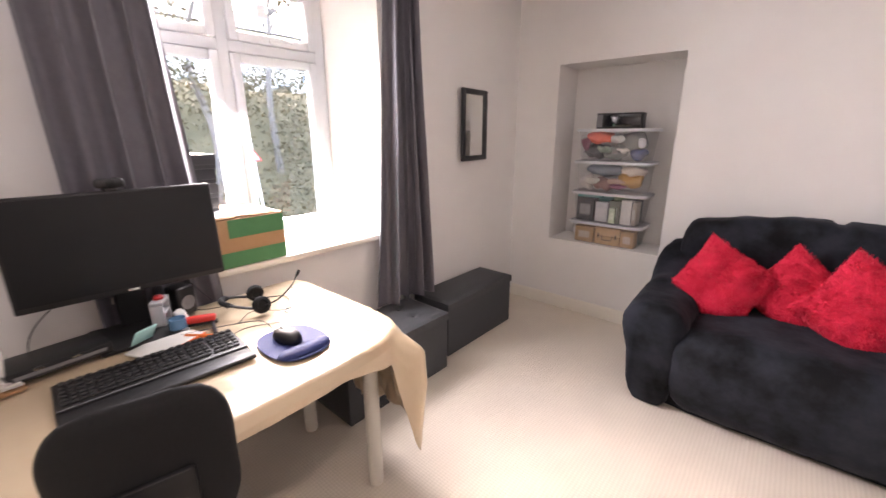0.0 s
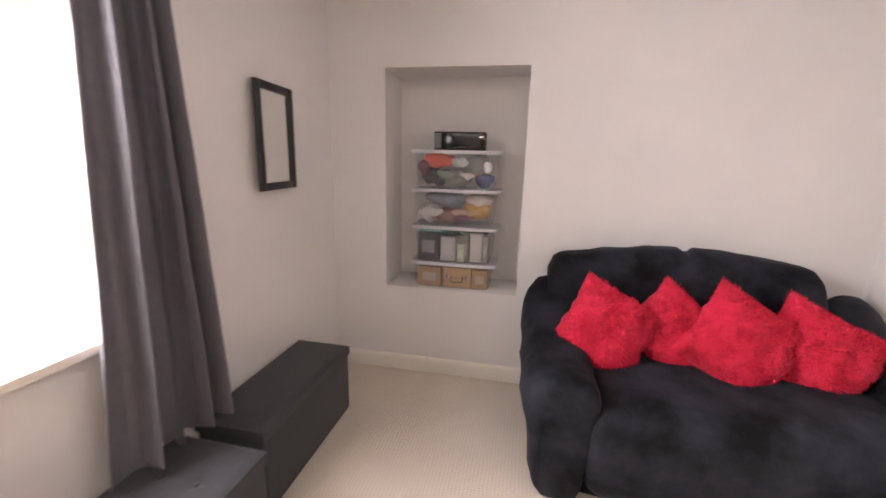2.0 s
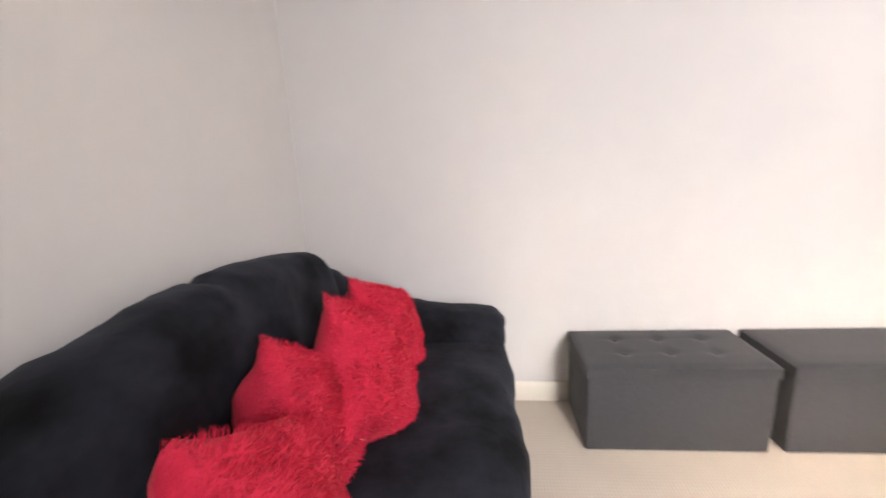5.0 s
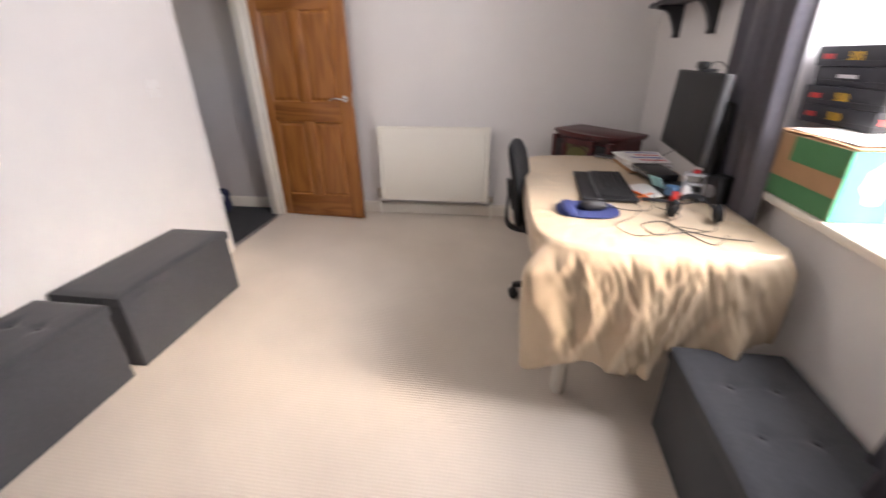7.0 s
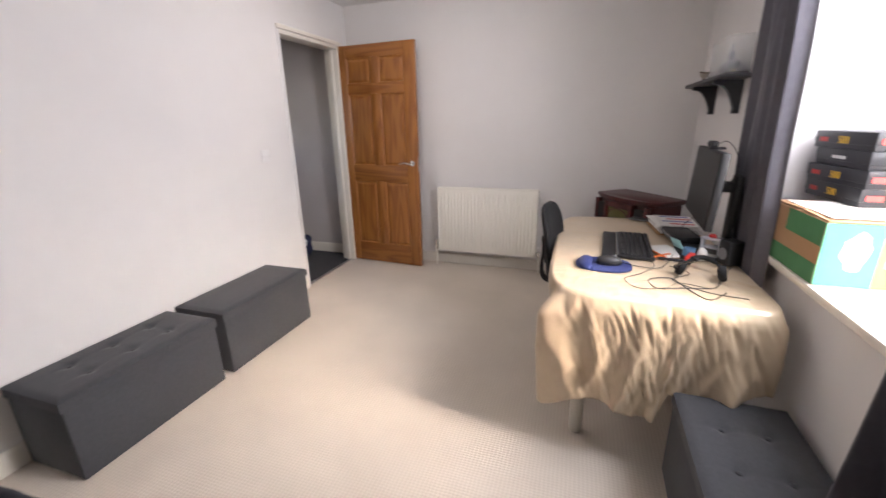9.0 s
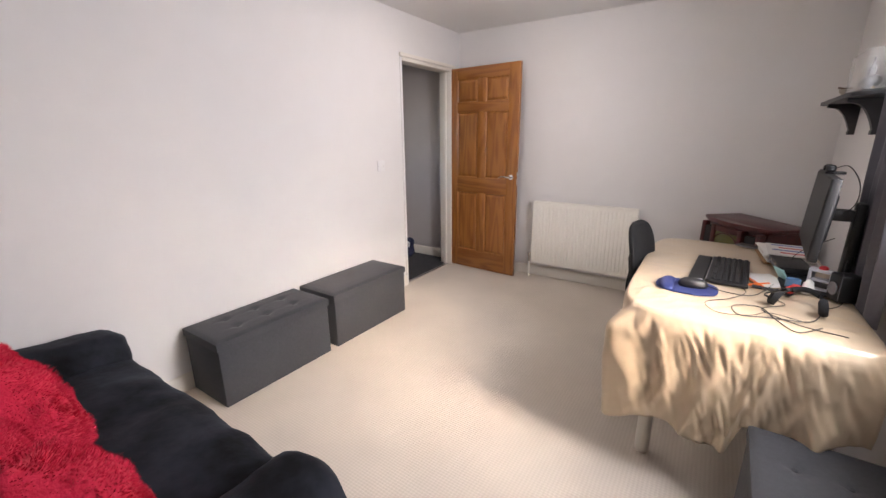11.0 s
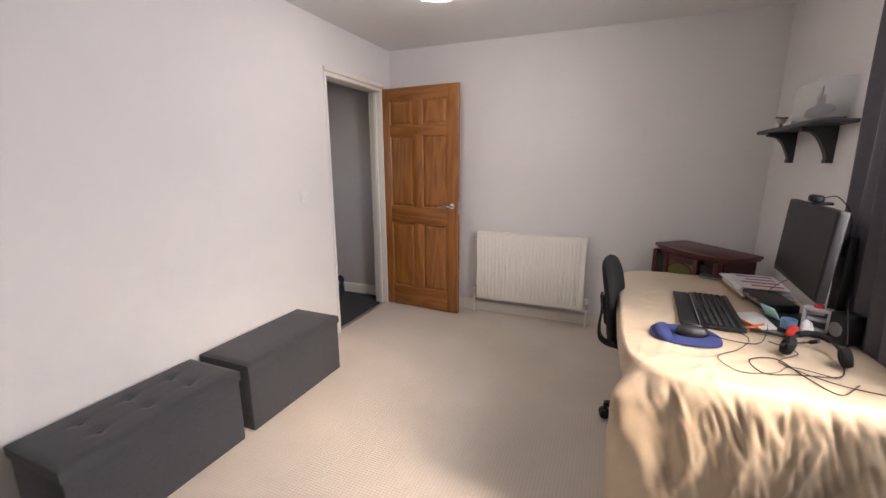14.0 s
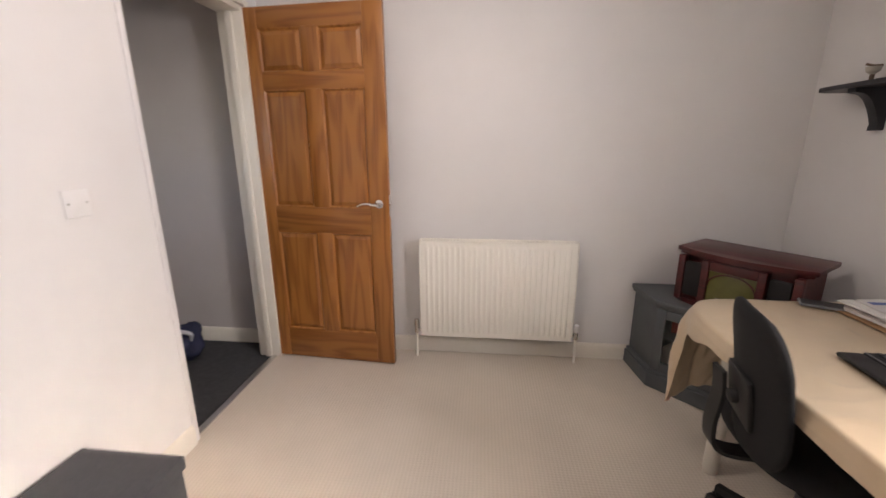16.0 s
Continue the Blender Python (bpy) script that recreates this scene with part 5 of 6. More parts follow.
# ---------------------------------------------------------------- shelf
def build_shelf():
    s = thing("wall_shelf", "black wooden wall shelf on two curved brackets", "shelf", WM @ pose(0, 0.66, 1.52))
    poly = [(0.0005, -0.455), (0.10, -0.455), (0.135, -0.44), (0.155, -0.41), (0.160, -0.36), (0.160, 0.36), (0.155, 0.41), (0.135, 0.44), (0.10, 0.455), (0.0005, 0.455)]
    part("board", prism(poly, 0.0, 0.018, 0.004), BLACKW, s)
    for y in (-0.25, 0.25):
        prof = [(0.0005, -0.0005), (0.140, -0.0005), (0.140, -0.018)]
        for k in range(11):
            a = k / 10
            prof.append((0.125 - 0.098 * a ** 0.75, -0.022 - 0.125 * a ** 1.8))
        prof += [(0.030, -0.155), (0.030, -0.172), (0.0005, -0.172)]
        rings = [[(x, y - 0.021, z) for x, z in prof], [(x, y + 0.021, z) for x, z in prof]]
        part("bracket", loft(rings), BLACKW, s)
    top = 0.0185
    d = thing("model_submarine_case", "grey model submarine in a clear display case", "display model", WM @ pose(0.072, 0.88, 1.52 + top))
    part("plinth", box(-0.05, -0.17, 0, 0.05, 0.17, 0.014, 0.003), BLACKW, d)
    rings = []
    for i in range(17):
        u = i / 16
        r = 0.030 * math.sqrt(max(0.02, 1 - abs(2 * u - 1) ** 2.6))
        rings.append([(r * math.cos(2 * math.pi * k / 14), lerp(-0.15, 0.15, u), 0.052 + r * math.sin(2 * math.pi * k / 14)) for k in range(14)])
    hull = part("hull", loft(rings), GREYP, d, smooth=60)
    part("tower", box(-0.010, -0.02, 0.08, 0.010, 0.03, 0.125, 0.004), GREYP, hull)
    part("mast", tube([(0, 0.008, 0.1255), (0, 0.008, 0.165)], 0.004, 8), GREYP, hull)
    bm = box(-0.004, -0.10, 0.0145, 0.004, -0.09, 0.03)
    box(-0.004, 0.09, 0.0145, 0.004, 0.10, 0.03, bm=bm)
    part("stand", bm, BRASS, d)
    bm = box(-0.052, -0.172, 0.0005, -0.050, 0.172, 0.185)
    box(0.050, -0.172, 0.0005, 0.052, 0.172, 0.185, bm=bm)
    box(-0.050, -0.172, 0.0005, 0.050, -0.170, 0.185, bm=bm)
    box(-0.050, 0.170, 0.0005, 0.050, 0.172, 0.185, bm=bm)
    box(-0.052, -0.172, 0.1852, 0.052, 0.172, 0.187, bm=bm)
    part("case", bm, ACRYL, d, "clear acrylic cover")
    o = thing("ornament", "small brown and white ornament on the shelf", "ornament", WM @ pose(0.085, 0.42, 1.52 + top))
    part("foot", lathe([(0.020, 0), (0.021, 0.004), (0.008, 0.010), (0.008, 0.030)], 16), plain("brown_glaze", (0.13, 0.08, 0.05), 0.3), o)
    part("bowl", lathe([(0.008, 0.0305), (0.022, 0.042), (0.026, 0.060), (0.023, 0.060), (0.018, 0.045), (0.002, 0.040)], 18), plain("cream_glaze", (0.45, 0.40, 0.33), 0.3), o)
    part("rim_figure", tube([(-0.03, 0, 0.066), (0, 0, 0.064), (0.03, 0, 0.070)], 0.005, 8), plain("brown_figure", (0.13, 0.08, 0.05), 0.4), o)
    o = thing("glass_cube", "small clear glass paperweight on the shelf", "paperweight", WM @ pose(0.08, 0.62, 1.52 + top, 0, 0, 15))
    part("block", box(-0.025, -0.025, 0, 0.025, 0.025, 0.05, 0.004), ACRYL, o)
    part("inlay", box(-0.012, -0.012, 0.010, 0.012, 0.012, 0.032, 0.004), GREYP, o)


build_shelf()


# ---------------------------------------------------------------- boxes on the sill
def build_big_box():
    b = thing("cardboard_box", "green and brown cardboard box with torn label on the window sill", "cardboard box", pose(-0.391, 1.720, SILL + 0.001, 0, 0, 0))
    w, d, h = 0.364, 0.380, 0.207
    part("body", box(0, 0, 0, w, d, h, 0.003), CARD, b)
    # room side: printed bands
    e = 0.0008
    part("green_band", box(w + 0.0003, 0.002, 0.002, w + e, d - 0.002, 0.068), GREEN, b, "dark green printed band")
    part("green_band", box(w + 0.0003, d * 0.36, 0.128, w + e, d - 0.002, h - 0.002), GREEN, b, "dark green printed patch")
    part("green_band", box(w + 0.0003, 0.002, 0.135, w + e, 0.05, h - 0.002), GREEN, b)
    # end facing the niche: sea green with torn label, tape and barcode sticker
    part("green_end", box(0.002, d + 0.0003, 0.002, w - 0.002, d + e, h - 0.002), TEAL, b, "bright sea-green printed end")
    poly = []
    rng = random.Random(4)
    for k in range(22):
        a = 2 * math.pi * k / 22
        r = rng.uniform(0.75, 1.1)
        poly.append((0.275 + 0.042 * r * math.cos(a), 0.118 + 0.062 * r * math.sin(a)))
    bm = loft([[(x, d + 0.0011, z) for x, z in poly], [(x, d + 0.0016, z) for x, z in poly]])
    part("torn_label", bm, PAPER, b, "torn white paper label")
    part("tape", box(0.145, d + 0.0011, 0.004, 0.215, d + 0.0016, 0.165), CARD, b, "bare brown strip where tape was torn off")
    part("tape_scrap", box(0.17, d + 0.0018, 0.07, 0.195, d + 0.0022, 0.15), PAPER, b)
    lab = part("sticker", box(0.035, d + 0.0011, 0.012, 0.075, d + 0.0016, 0.165), PAPER, b, "white sticker with a barcode")
    for k in range(9):
        part("bar", box(0.042, d + 0.0017, 0.02 + k * 0.015, 0.069, d + 0.002, 0.027 + k * 0.015), GREYP, lab)
    fl = part("flap", box(0.004, 0.004, h + 0.0005, w - 0.004, d / 2 - 0.003, h + 0.004, 0.001), CARD, b, m=pose(0, 0, 0, 2.0))
    part("flap", box(0.004, -d / 2 + 0.003, h + 0.0005, w - 0.004, -0.004, h + 0.004, 0.001), CARD, b, m=pose(0, d, 0.0, -2.0))
    # White sheet paints the window's glare onto the box top.
    part("top_glare", box(0.10, 0.06, h + 0.0095, w - 0.02, d - 0.02, h + 0.012), PAPER, b, "white sheet standing in for glare on the flaps")


build_big_box()


def photo_box(z, rz, dx, dy, word, group):
    b = thing("puzzle_box", "flat black printed box in a stack on the carton", "box", pose(-0.296 + dx, 1.738 + dy, z, 0, 0, rz - 4), group)
    hx, hy, h = 0.112, 0.155, 0.061
    ink = plain("black_print", (0.018, 0.018, 0.02), 0.4)
    part("tray", box(-hx, -hy, 0, hx, hy, 0.030, 0.002), ink, b)
    part("lid", box(-hx - 0.002, -hy - 0.002, 0.018, hx + 0.002, hy + 0.002, h, 0.002), ink, b)
    red = plain("red_label", (0.62, 0.05, 0.04), 0.4)
    yel = plain("yellow_print", (0.85, 0.50, 0.03), 0.4)
    y = hy + 0.0024
    if word:
        part("red_mark", box(0.050, y, 0.022, 0.098, y + 0.0006, 0.040), red, b, "red label strip")
        me = text_mesh(word, 0.040, "number")
        me.materials.append(yel)
        t = new("number", me)
        t.parent = b
        t.matrix_local = pose(0.004, y + 0.0008, 0.030, 90, 0, 180)
        tagged(t, "yellow printed number 500")
        me = text_mesh(word, 0.036, "number")
        me.materials.append(yel)
        t = new("number", me)
        t.parent = b
        t.matrix_local = pose(hx + 0.0030, 0.005, 0.030, 90, 0, 90)
        bm = bmesh.new()
        lathe([(0.021, 0), (0.021, 0.0007)], 24, bm)
        bmesh.ops.transform(bm, verts=bm.verts, matrix=pose(-0.056, y, 0.030, -90))
        part("round_picture", bm, plain("amber_picture", (0.55, 0.30, 0.12), 0.4), b)
        for k in range(3):
            part("small_print", box(-0.100, y, 0.016 + k * 0.010, -0.078, y + 0.0005, 0.020 + k * 0.010), PAPER, b)
        part("red_mark", box(hx + 0.0024, -0.125, 0.022, hx + 0.003, -0.08, 0.038), red, b)
    else:
        part("script_bar", box(-0.05, y, 0.024, 0.06, y + 0.0006, 0.038), PAPER, b, "white lettering strip")
        part("script_bar", box(hx + 0.0024, -0.05, 0.026, hx + 0.003, 0.03, 0.037), PAPER, b)
        part("grey_panel", box(-0.100, y, 0.012, -0.06, y + 0.0006, 0.046), GREYP, b)
    return b


zb = SILL + 0.001 + 0.207 + 0.014
GB = "stack of printed boxes on the sill"
for k, (rz, dx, dy, word) in enumerate(((8, 0.0, 0.0, "500"), (10, 0.005, 0.003, "500"), (6, -0.003, 0.006, ""), (9, 0.008, 0.008, "500"))):
    photo_box(zb + k * 0.0616, rz, dx, dy, word, GB)


# ---------------------------------------------------------------- crates in the niche
def crate(z, h, items, label):
    c = thing("storage_crate", label, "storage box", pose(0.718, 4.27, z), "clear crates stacked in the niche")
    lx, ly = 0.246, 0.125
    def ring(t, zz):
        return [(lx * t * spow(math.cos(2 * math.pi * k / 40), 0.25), ly * t * spow(math.sin(2 * math.pi * k / 40), 0.25), zz) for k in range(40)]
    part("tub", loft([ring(0.90, 0.0), ring(0.92, 0.006), ring(1.0, h - 0.022)], cap=False), BINP, c, "clear plastic tub")
    part("tub_floor", loft([ring(0.90, 0.0005), ring(0.90, 0.003)]), BINP, c)
    bm = loft([ring(1.075, h - 0.022), ring(1.085, h - 0.010), ring(1.07, h - 0.003), ring(1.0, h - 0.0025), ring(0.98, h - 0.007)])
    part("lid", bm, LIDP, c, "frosted plastic lid")
    for k, (x, y, zz, a, b, hh, col, kind, nm) in enumerate(items):
        if kind == "cloth":
            o = thing("folded_cloth", nm + " cloth item packed in a clear crate", "cloth", pose(0.718 + x, 4.27 + y, z + zz))
            bm = bmesh.new()
            bmesh.ops.create_icosphere(bm, subdivisions=3, radius=1)
            bmesh.ops.transform(bm, verts=bm.verts, matrix=Matrix.Diagonal((a, b, hh, 1)))
            rumple(bm, 0.022, 22, k + z * 9)
            zmin = min(v.co.z for v in bm.verts)
            for v in bm.verts:
                v.co.z -= zmin
                v.co.y = max(-0.108 - y, min(0.108 - y, v.co.y))
            part("cloth", bm, plain(nm + "_stuff", col, 0.8), o, smooth=180)
        elif kind == "case":
            o = thing("small_case", nm + " wooden case with a dark handle in a clear crate", "case", pose(0.718 + x, 4.27 + y, z + zz))
            wood = plain(nm + "_stuff", col, 0.5)
            part("base", box(-a, -b, 0, a, b, hh * 0.98, 0.003), wood, o)
            part("lid", box(-a, -b, hh * 1.02, a, b, hh * 2, 0.003), wood, o)
            part("handle", tube([(-0.036, -b - 0.001, hh * 1.15), (-0.034, -b - 0.005, hh * 0.55), (0.034, -b - 0.005, hh * 0.55), (0.036, -b - 0.001, hh * 1.15)], 0.0035, 8), BLACKP, o, "dark carrying handle")
            for cx in (-0.7 * a, 0.7 * a):
                part("clasp", box(cx - 0.007, -b - 0.003, hh * 0.75, cx + 0.007, -b - 0.0003, hh * 1.3, 0.001), CHROME, o)
        else:
            o = thing("small_carton", nm + " carton packed in a clear crate", "carton", pose(0.718 + x, 4.27 + y, z + zz, 0, 0, (k * 37) % 9 - 4))
            part("body", box(-a, -b, 0, a, b, hh * 2, 0.002), plain(nm + "_stuff", col, 0.6), o)
            part("print", box(-a * 0.6, -b - 0.0008, hh * 0.5, a * 0.6, -b - 0.0002, hh * 1.4), plain(nm + "_print", tuple(min(1, 0.25 + v * 0.6) for v in col), 0.6), o)


Z4, Z3, Z2, Z1 = NZ0 + 0.001, 0.722, 0.944, 1.165
crate(Z4, 0.164, [(-0.142, -0.06, 0.004, 0.072, 0.040, 0.058, (0.40, 0.24, 0.11), "box", "tan"), (0.03, -0.07, 0.004, 0.088, 0.036, 0.062, (0.50, 0.31, 0.14), "case", "light brown"),
                  (0.17, -0.06, 0.004, 0.044, 0.045, 0.058, (0.42, 0.25, 0.11), "box", "brown"), (-0.05, 0.05, 0.004, 0.15, 0.045, 0.058, (0.42, 0.26, 0.13), "box", "cardboard")],
      "clear plastic crate full of brown cartons, lidded")
crate(Z3, 0.221, [(-0.15, -0.06, 0.004, 0.066, 0.04, 0.086, (0.015, 0.02, 0.03), "box", "navy"), (-0.03, -0.075, 0.004, 0.046, 0.026, 0.072, (0.45, 0.45, 0.47), "box", "pale grey"),
                  (0.06, -0.06, 0.004, 0.038, 0.04, 0.080, (0.14, 0.15, 0.11), "box", "olive"), (0.14, -0.07, 0.004, 0.036, 0.028, 0.086, (0.55, 0.54, 0.52), "box", "white"),
                  (0.195, -0.05, 0.004, 0.014, 0.05, 0.080, (0.35, 0.30, 0.25), "box", "beige"), (-0.10, 0.05, 0.004, 0.11, 0.045, 0.088, (0.02, 0.22, 0.22), "box", "teal"),
                  (0.11, 0.055, 0.004, 0.09, 0.040, 0.080, (0.05, 0.06, 0.07), "box", "dark"),
                  (-0.125, -0.07, 0.178, 0.085, 0.035, 0.009, (0.03, 0.30, 0.29), "box", "sea green"), (0.075, -0.075, 0.166, 0.030, 0.022, 0.012, (0.20, 0.30, 0.16), "cloth", "leaf green"),
                  (0.05, -0.108, 0.004, 0.022, 0.010, 0.055, (0.42, 0.50, 0.36), "box", "pale green")],
      "clear plastic crate packed with small boxes and cases")
crate(Z2, 0.220, [(-0.06, -0.02, 0.10, 0.13, 0.085, 0.042, (0.22, 0.27, 0.34), "cloth", "slate blue"), (0.13, -0.04, 0.03, 0.085, 0.065, 0.055, (0.50, 0.27, 0.06), "cloth", "mustard"),
                  (0.14, -0.02, 0.10, 0.08, 0.07, 0.038, (0.55, 0.48, 0.42), "cloth", "cream"), (-0.17, -0.05, 0.004, 0.045, 0.05, 0.055, (0.5, 0.47, 0.45), "cloth", "white"),
                  (-0.04, -0.06, 0.004, 0.10, 0.045, 0.042, (0.26, 0.13, 0.11), "cloth", "brown"), (-0.12, 0.03, 0.125, 0.09, 0.05, 0.030, (0.28, 0.02, 0.05), "cloth", "crimson"),
                  (-0.12, -0.095, 0.05, 0.05, 0.016, 0.024, (0.55, 0.53, 0.46), "cloth", "ivory"), (0.05, -0.098, 0.06, 0.06, 0.013, 0.020, (0.46, 0.30, 0.22), "cloth", "tan"),
                  (0.06, -0.09, 0.02, 0.06, 0.018, 0.016, (0.24, 0.08, 0.13), "cloth", "plum")],
      "clear plastic crate stuffed with bags and cloths")
crate(Z1, 0.221, [(-0.11, -0.045, 0.11, 0.10, 0.06, 0.043, (0.72, 0.10, 0.04), "cloth", "orange"), (0.11, -0.02, 0.06, 0.10, 0.085, 0.068, (0.12, 0.13, 0.13), "cloth", "grey"),
                  (-0.13, -0.02, 0.004, 0.09, 0.085, 0.050, (0.025, 0.027, 0.03), "cloth", "black"), (0.01, -0.07, 0.004, 0.08, 0.035, 0.040, (0.16, 0.17, 0.16), "cloth", "dark grey"),
                  (0.17, -0.065, 0.004, 0.055, 0.035, 0.036, (0.03, 0.05, 0.16), "cloth", "blue"), (0.03, -0.08, 0.12, 0.05, 0.025, 0.030, (0.48, 0.5, 0.5), "cloth", "silver"),
                  (0.07, -0.085, 0.05, 0.05, 0.02, 0.018, (0.6, 0.56, 0.52), "cloth", "pale"),
                  (-0.06, -0.095, 0.055, 0.055, 0.014, 0.026, (0.20, 0.26, 0.20), "cloth", "sage"), (0.19, -0.09, 0.09, 0.03, 0.018, 0.030, (0.62, 0.62, 0.64), "cloth", "off-white"),
                  (-0.19, -0.09, 0.07, 0.03, 0.02, 0.045, (0.16, 0.02, 0.05), "cloth", "maroon")],
      "clear plastic crate filled with cables and cloths, lidded")

o = thing("radio", "glossy black table radio standing on the crates", "radio", pose(0.735, 4.235, Z1 + 0.2195, 0, 0, 3))
part("cabinet", box(-0.150, -0.055, 0, 0.150, 0.055, 0.103, 0.006), BLACKP, o)
part("display", box(-0.105, -0.0565, 0.012, 0.140, -0.0552, 0.092, 0.0004), material("black_glass", (0.012, 0.012, 0.014), 0.06, (0.014, 0.014, 0.016), 4, 0.5, coat=0.6), o, "mirror-like black glass front")
part("grille", box(-0.146, -0.0562, 0.010, -0.108, -0.0552, 0.094), GREYP, o)

# ---------------------------------------------------------------- hall: a bag on the floor
o = thing("bag", "crumpled navy and white cloth bag on the hall floor", "bag", pose(3.37, 0.27, -0.001))
bm = bmesh.new()
bmesh.ops.create_icosphere(bm, subdivisions=4, radius=1)
bmesh.ops.transform(bm, verts=bm.verts, matrix=Matrix.Diagonal((0.085, 0.10, 0.115, 1)))
rumple(bm, 0.05, 11, 3)
rumple(bm, 0.015, 40, 6)
zmin = min(v.co.z for v in bm.verts)
for v in bm.verts:
    v.co.z -= zmin
part("cloth", bm, material("navy_cloth", (0.008, 0.011, 0.035), 0.8, (0.02, 0.025, 0.07), 20, 0.4), o, smooth=180)
bm = tube(curve_points([(-0.06, 0.03, 0.15), (-0.09, 0.06, 0.21), (-0.03, 0.08, 0.23), (0.0, 0.06, 0.17)]), 0.012, 8)
part("handle", bm, plain("white_strap", (0.5, 0.5, 0.52)), o)

# ---------------------------------------------------------------- outdoors
EARTH = material("bank_earth", (0.10, 0.085, 0.05), 0.95, (0.13, 0.13, 0.06), 1.5, 0.5, bump=0.6, bump_scale=6, bump_dist=0.05)
GRASS = material("rough_grass", (0.075, 0.07, 0.04), 0.95, (0.13, 0.11, 0.065), 3.0, 0.5, spec=0.1)
LEAF = material("bush_leaves", (0.05, 0.055, 0.026), 0.8, (0.15, 0.115, 0.07), 5.0, 0.4, spec=0.2)
BARK = material("bark", (0.12, 0.10, 0.09), 0.9, (0.18, 0.16, 0.14), 12, 0.5, bump=0.6, bump_scale=30, bump_dist=0.01)
ROAD = material("asphalt", (0.05, 0.05, 0.052), 0.9, (0.065, 0.065, 0.067), 6, 0.5)

bm = bmesh.new()
def land(x, y):
    up = max(0.0, min(1.0, (-x - 5.0) / 6.0))
    return -0.7 + 3.4 * up * up * (3 - 2 * up) + 0.25 * up * noise.noise(Vector((x * 0.4, y * 0.4, 0)))
gx = [-0.53 - 0.6 * i for i in range(34)] + [-40, -90, -300, -900]
gy = [-900, -300, -90, -40] + [-18 + 0.9 * i for i in range(48)] + [45, 90, 300, 900]
rows = [[bm.verts.new((x, y, land(max(x, -24), y))) for y in gy] for x in gx]
for a, b in zip(rows, rows[1:]):
    for i in range(len(gy) - 1):
        bm.faces.new((a[i], a[i + 1], b[i + 1], b[i]))
single("ground", bm, GRASS, "rough grass ground rising to a bank", "ground", kind="structure", smooth=180)
single("road", box(-4.6, -60, -0.72, -1.6, 60, -0.685), ROAD, "grey asphalt lane below the bank", "road", kind="structure")

# hedge on the bank: many small leaves in clumps
rng = random.Random(21)
verts, faces = [], []
for k in range(64000):
    y = rng.uniform(-15, 14)
    x = -rng.uniform(5.2, 11.5)
    clump = noise.noise(Vector((x * 0.7, y * 0.7, 3)))
    if clump < -0.12 and rng.random() < 0.8:
        continue
    z = land(x, y) + abs(rng.gauss(0, 0.55)) * (0.9 + clump)
    a = rng.uniform(0.025, 0.075)
    d1 = Vector((rng.uniform(-1, 1), rng.uniform(-1, 1), rng.uniform(-0.6, 0.9))).normalized()
    d2 = d1.cross(Vector((rng.uniform(-1, 1), rng.uniform(-1, 1), rng.uniform(-1, 1)))).normalized()
    p = Vector((x, y, z))
    i = len(verts)
    verts += [p - d1 * a, p + d2 * a * 0.5, p + d1 * a, p - d2 * a * 0.5]
    faces.append((i, i + 1, i + 2, i + 3))
me = bpy.data.meshes.new("hedge")
me.from_pydata(verts, [], faces)
me.materials.append(LEAF)
tagged(new("hedge", me), "tangled green and brown bushes covering the bank", "hedge", kind="stuff")


def tree(x, y, h, seed):
    t = thing("tree", "bare thin tree on the bank with sparse leaves", "tree", pose(x, y, land(x, y) - 0.05), "trees on the bank")
    r = random.Random(seed)
    pts = [(0, 0, 0), (r.uniform(-.1, .1), r.uniform(-.1, .1), h * 0.35), (r.uniform(-.25, .25), r.uniform(-.25, .25), h * 0.7), (r.uniform(-.4, .4), r.uniform(-.4, .4), h)]
    line = curve_points(pts, 8)
    part("trunk", tube(line, 0.085, 8, r_end=0.02), BARK, t)
    vs, fs = [], []
    for b in range(9):
        i = r.randrange(8, len(line))
        p = line[i]
        d = Vector((r.uniform(-1, 1), r.uniform(-1, 1), r.uniform(0.2, 0.9))).normalized()
        tip = p + d * h * 0.22
        part("limb", tube([p, p.lerp(tip, 0.5) + Vector((0, 0, 0.05)), tip], 0.025, 6, r_end=0.006), BARK, t)
        for k in range(60):
            q = p.lerp(tip, r.uniform(0.4, 1.1)) + Vector((r.gauss(0, .18), r.gauss(0, .18), r.gauss(0, .15)))
            d1 = Vector((r.uniform(-1, 1), r.uniform(-1, 1), r.uniform(-1, 1))).normalized() * 0.06
            d2 = d1.cross(Vector((r.uniform(-1, 1), r.uniform(-1, 1), 1))).normalized() * 0.03
            n0 = len(vs)
            vs += [q - d1, q + d2, q + d1, q - d2]
            fs.append((n0, n0 + 1, n0 + 2, n0 + 3))
    me = bpy.data.meshes.new("crown")
    me.from_pydata(vs, [], fs)
    me.materials.append(LEAF)
    o = new("crown", me)
    o.parent = t


for k, (x, y, h) in enumerate(((-6.6, 4.3, 4.2), (-7.4, 6.0, 4.8), (-8.5, 2.4, 4.6), (-7.0, 8.2, 4.0))):
    tree(x, y, h, 40 + k)

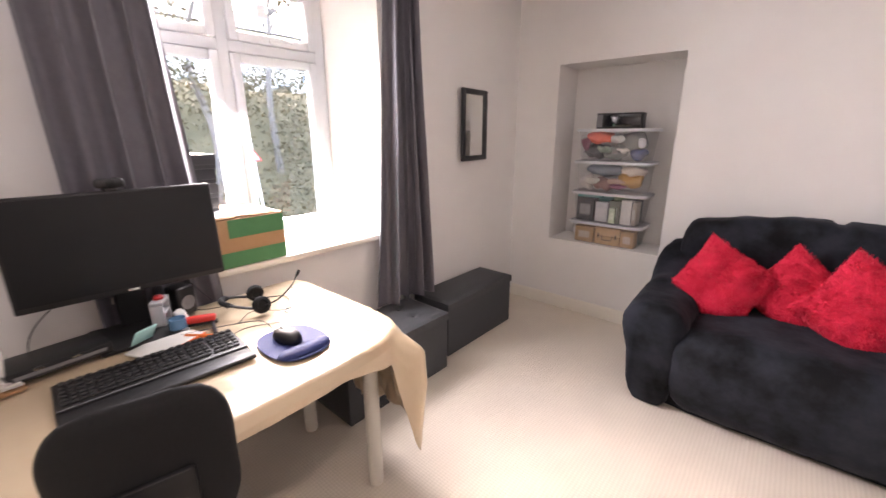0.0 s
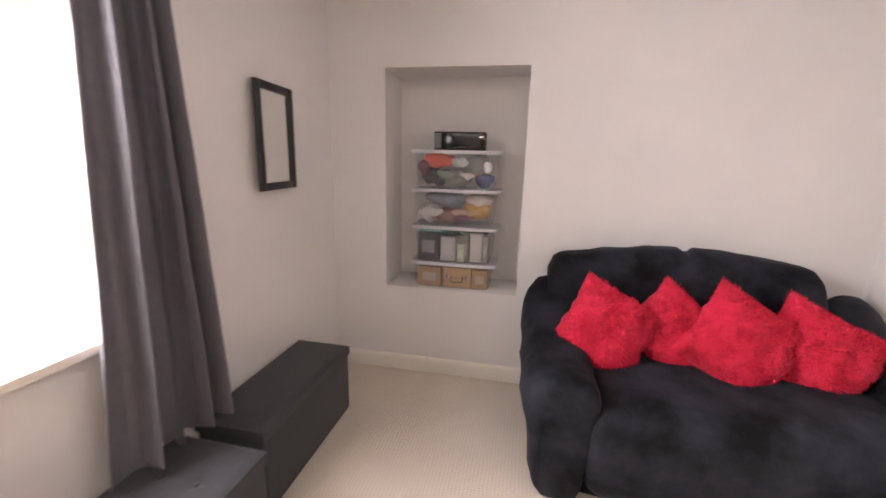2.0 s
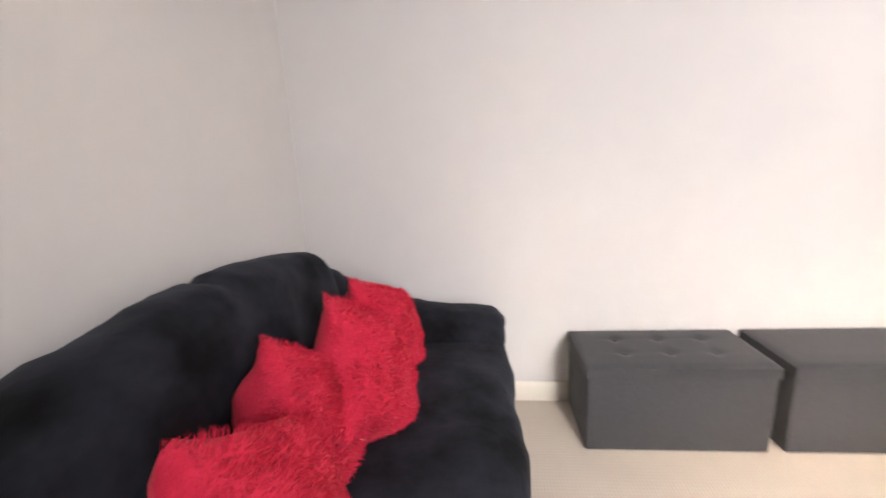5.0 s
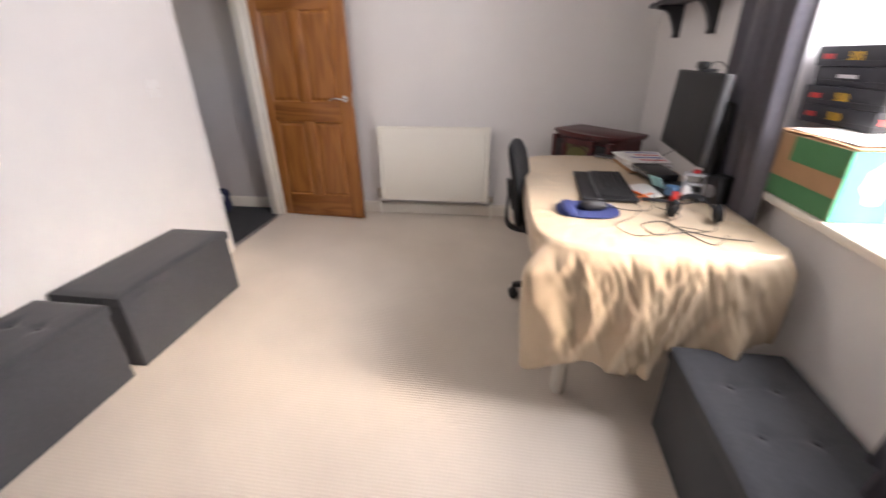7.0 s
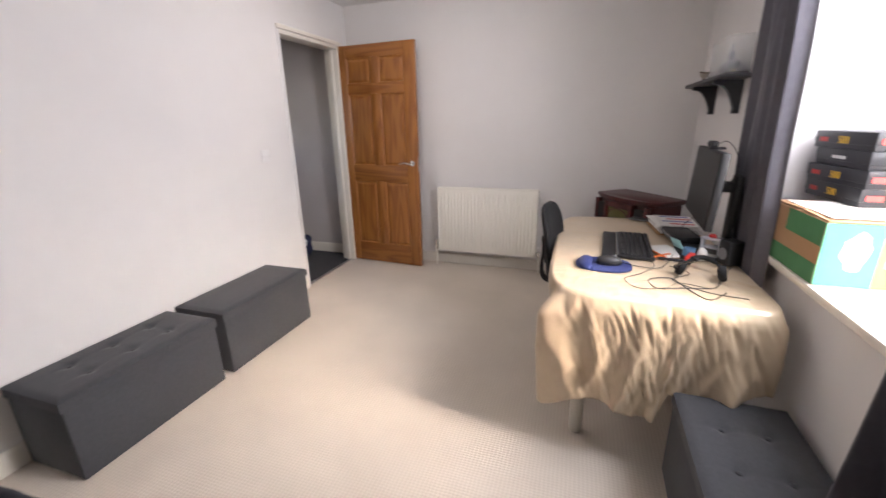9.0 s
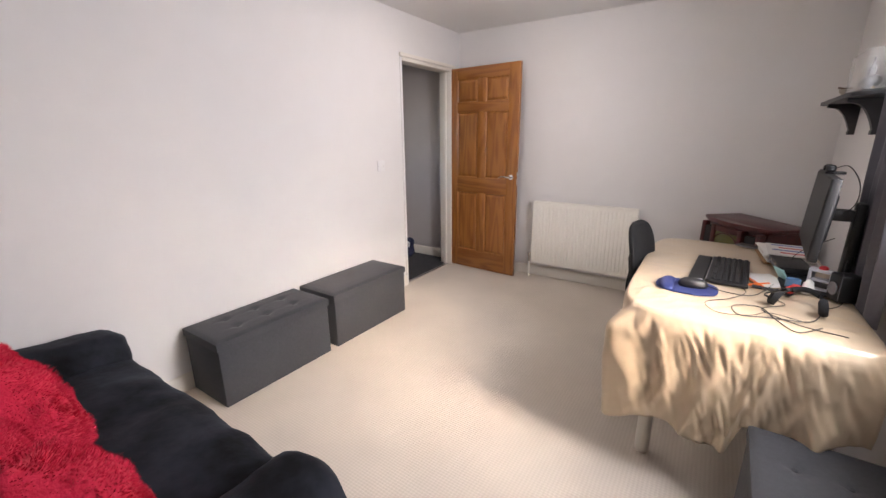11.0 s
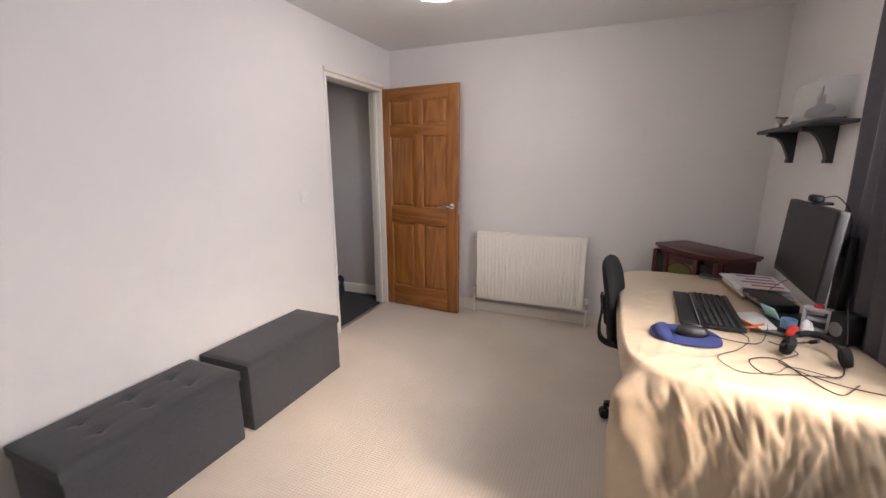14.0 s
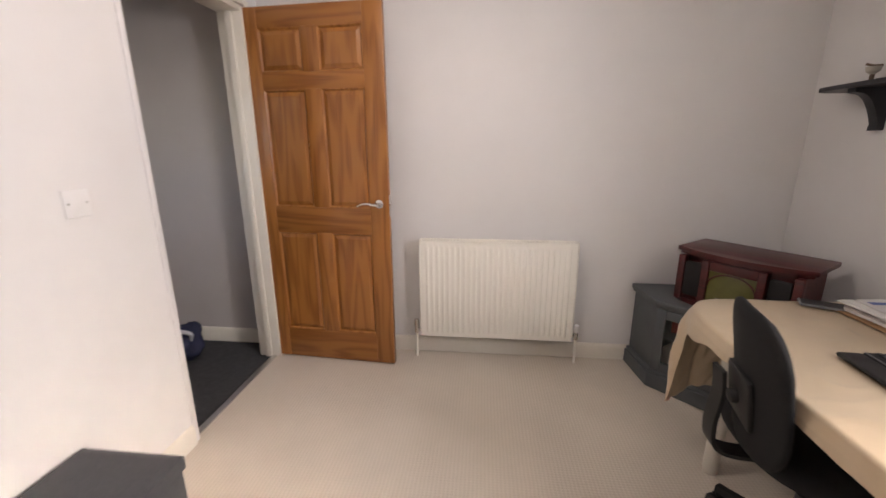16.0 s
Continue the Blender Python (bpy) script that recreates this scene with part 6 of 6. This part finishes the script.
s = thing("road_sign", "white post with a red-edged triangular road sign", "road sign", pose(-5.3, 4.55, land(-5.3, 4.55), 3, -4, 70))
part("post", tube([(0, 0, 0), (0, 0, 2.0)], 0.022, 12), WHITEP, s)
def tri(r, y, t):
    return loft([[(r * math.sin(a), y, 1.68 + r * math.cos(a)) for a in (0, 2.0944, 4.1888)], [(r * math.sin(a), y - t, 1.68 + r * math.cos(a)) for a in (0, 2.0944, 4.1888)]])
pl = part("plate", tri(0.15, -0.024, 0.004), plain("sign_red", (0.6, 0.03, 0.03), 0.4), s, "red triangular border")
part("face", tri(0.105, -0.0285, 0.002), WHITEP, pl)
part("symbol", box(-0.008, -0.0315, 1.65, 0.008, -0.0307, 1.74), BLACKP, pl)
part("lamp_arm", tube(curve_points([(0, 0, 1.98), (0.0, -0.08, 2.02), (0.0, -0.17, 1.99)]), 0.012, 8), WHITEP, s)


def house(x, y, w, d, h, wall, seed):
    z = land(-24, y) - 0.2
    b = thing("house", "pale rendered house up on the hill behind the bushes", "house", pose(x, y, z), "houses on the hill")
    render = plain("render_%d" % seed, wall, 0.8)
    part("wall", box(-d / 2, -w / 2, 0, d / 2, w / 2, h), render, b)
    roof = loft([[(-d / 2 - 0.3, -w / 2 - 0.3, h), (d / 2 + 0.3, -w / 2 - 0.3, h), (0, -w / 2 - 0.3, h + 1.9)], [(-d / 2 - 0.3, w / 2 + 0.3, h), (d / 2 + 0.3, w / 2 + 0.3, h), (0, w / 2 + 0.3, h + 1.9)]])
    rf = part("roof", roof, plain("slate_roof", (0.13, 0.13, 0.15), 0.7), b)
    part("chimney", box(-0.3, w / 2 - 1.2, h + 1.2, 0.3, w / 2 - 0.5, h + 2.6), plain("chimney_brick", (0.3, 0.17, 0.12)), rf)
    for k in range(3):
        for lv in range(2):
            yy = -w / 2 + (k + 0.5) * w / 3
            zz = 0.9 + lv * 2.5
            win = part("window", box(d / 2 + 0.002, yy - 0.55, zz, d / 2 + 0.06, yy + 0.55, zz + 1.2, 0.02), UPVC, b)
            part("pane", box(d / 2 + 0.061, yy - 0.47, zz + 0.08, d / 2 + 0.066, yy + 0.47, zz + 1.12), SCREEN, win)


house(-30, 14, 9, 7, 5.2, (0.75, 0.72, 0.68), 1)
house(-31, 24.5, 8, 7, 5.0, (0.35, 0.48, 0.62), 2)
house(-32, 36, 9, 7, 5.4, (0.72, 0.70, 0.64), 3)
house(-33, 3, 9, 7, 5.0, (0.70, 0.66, 0.60), 4)
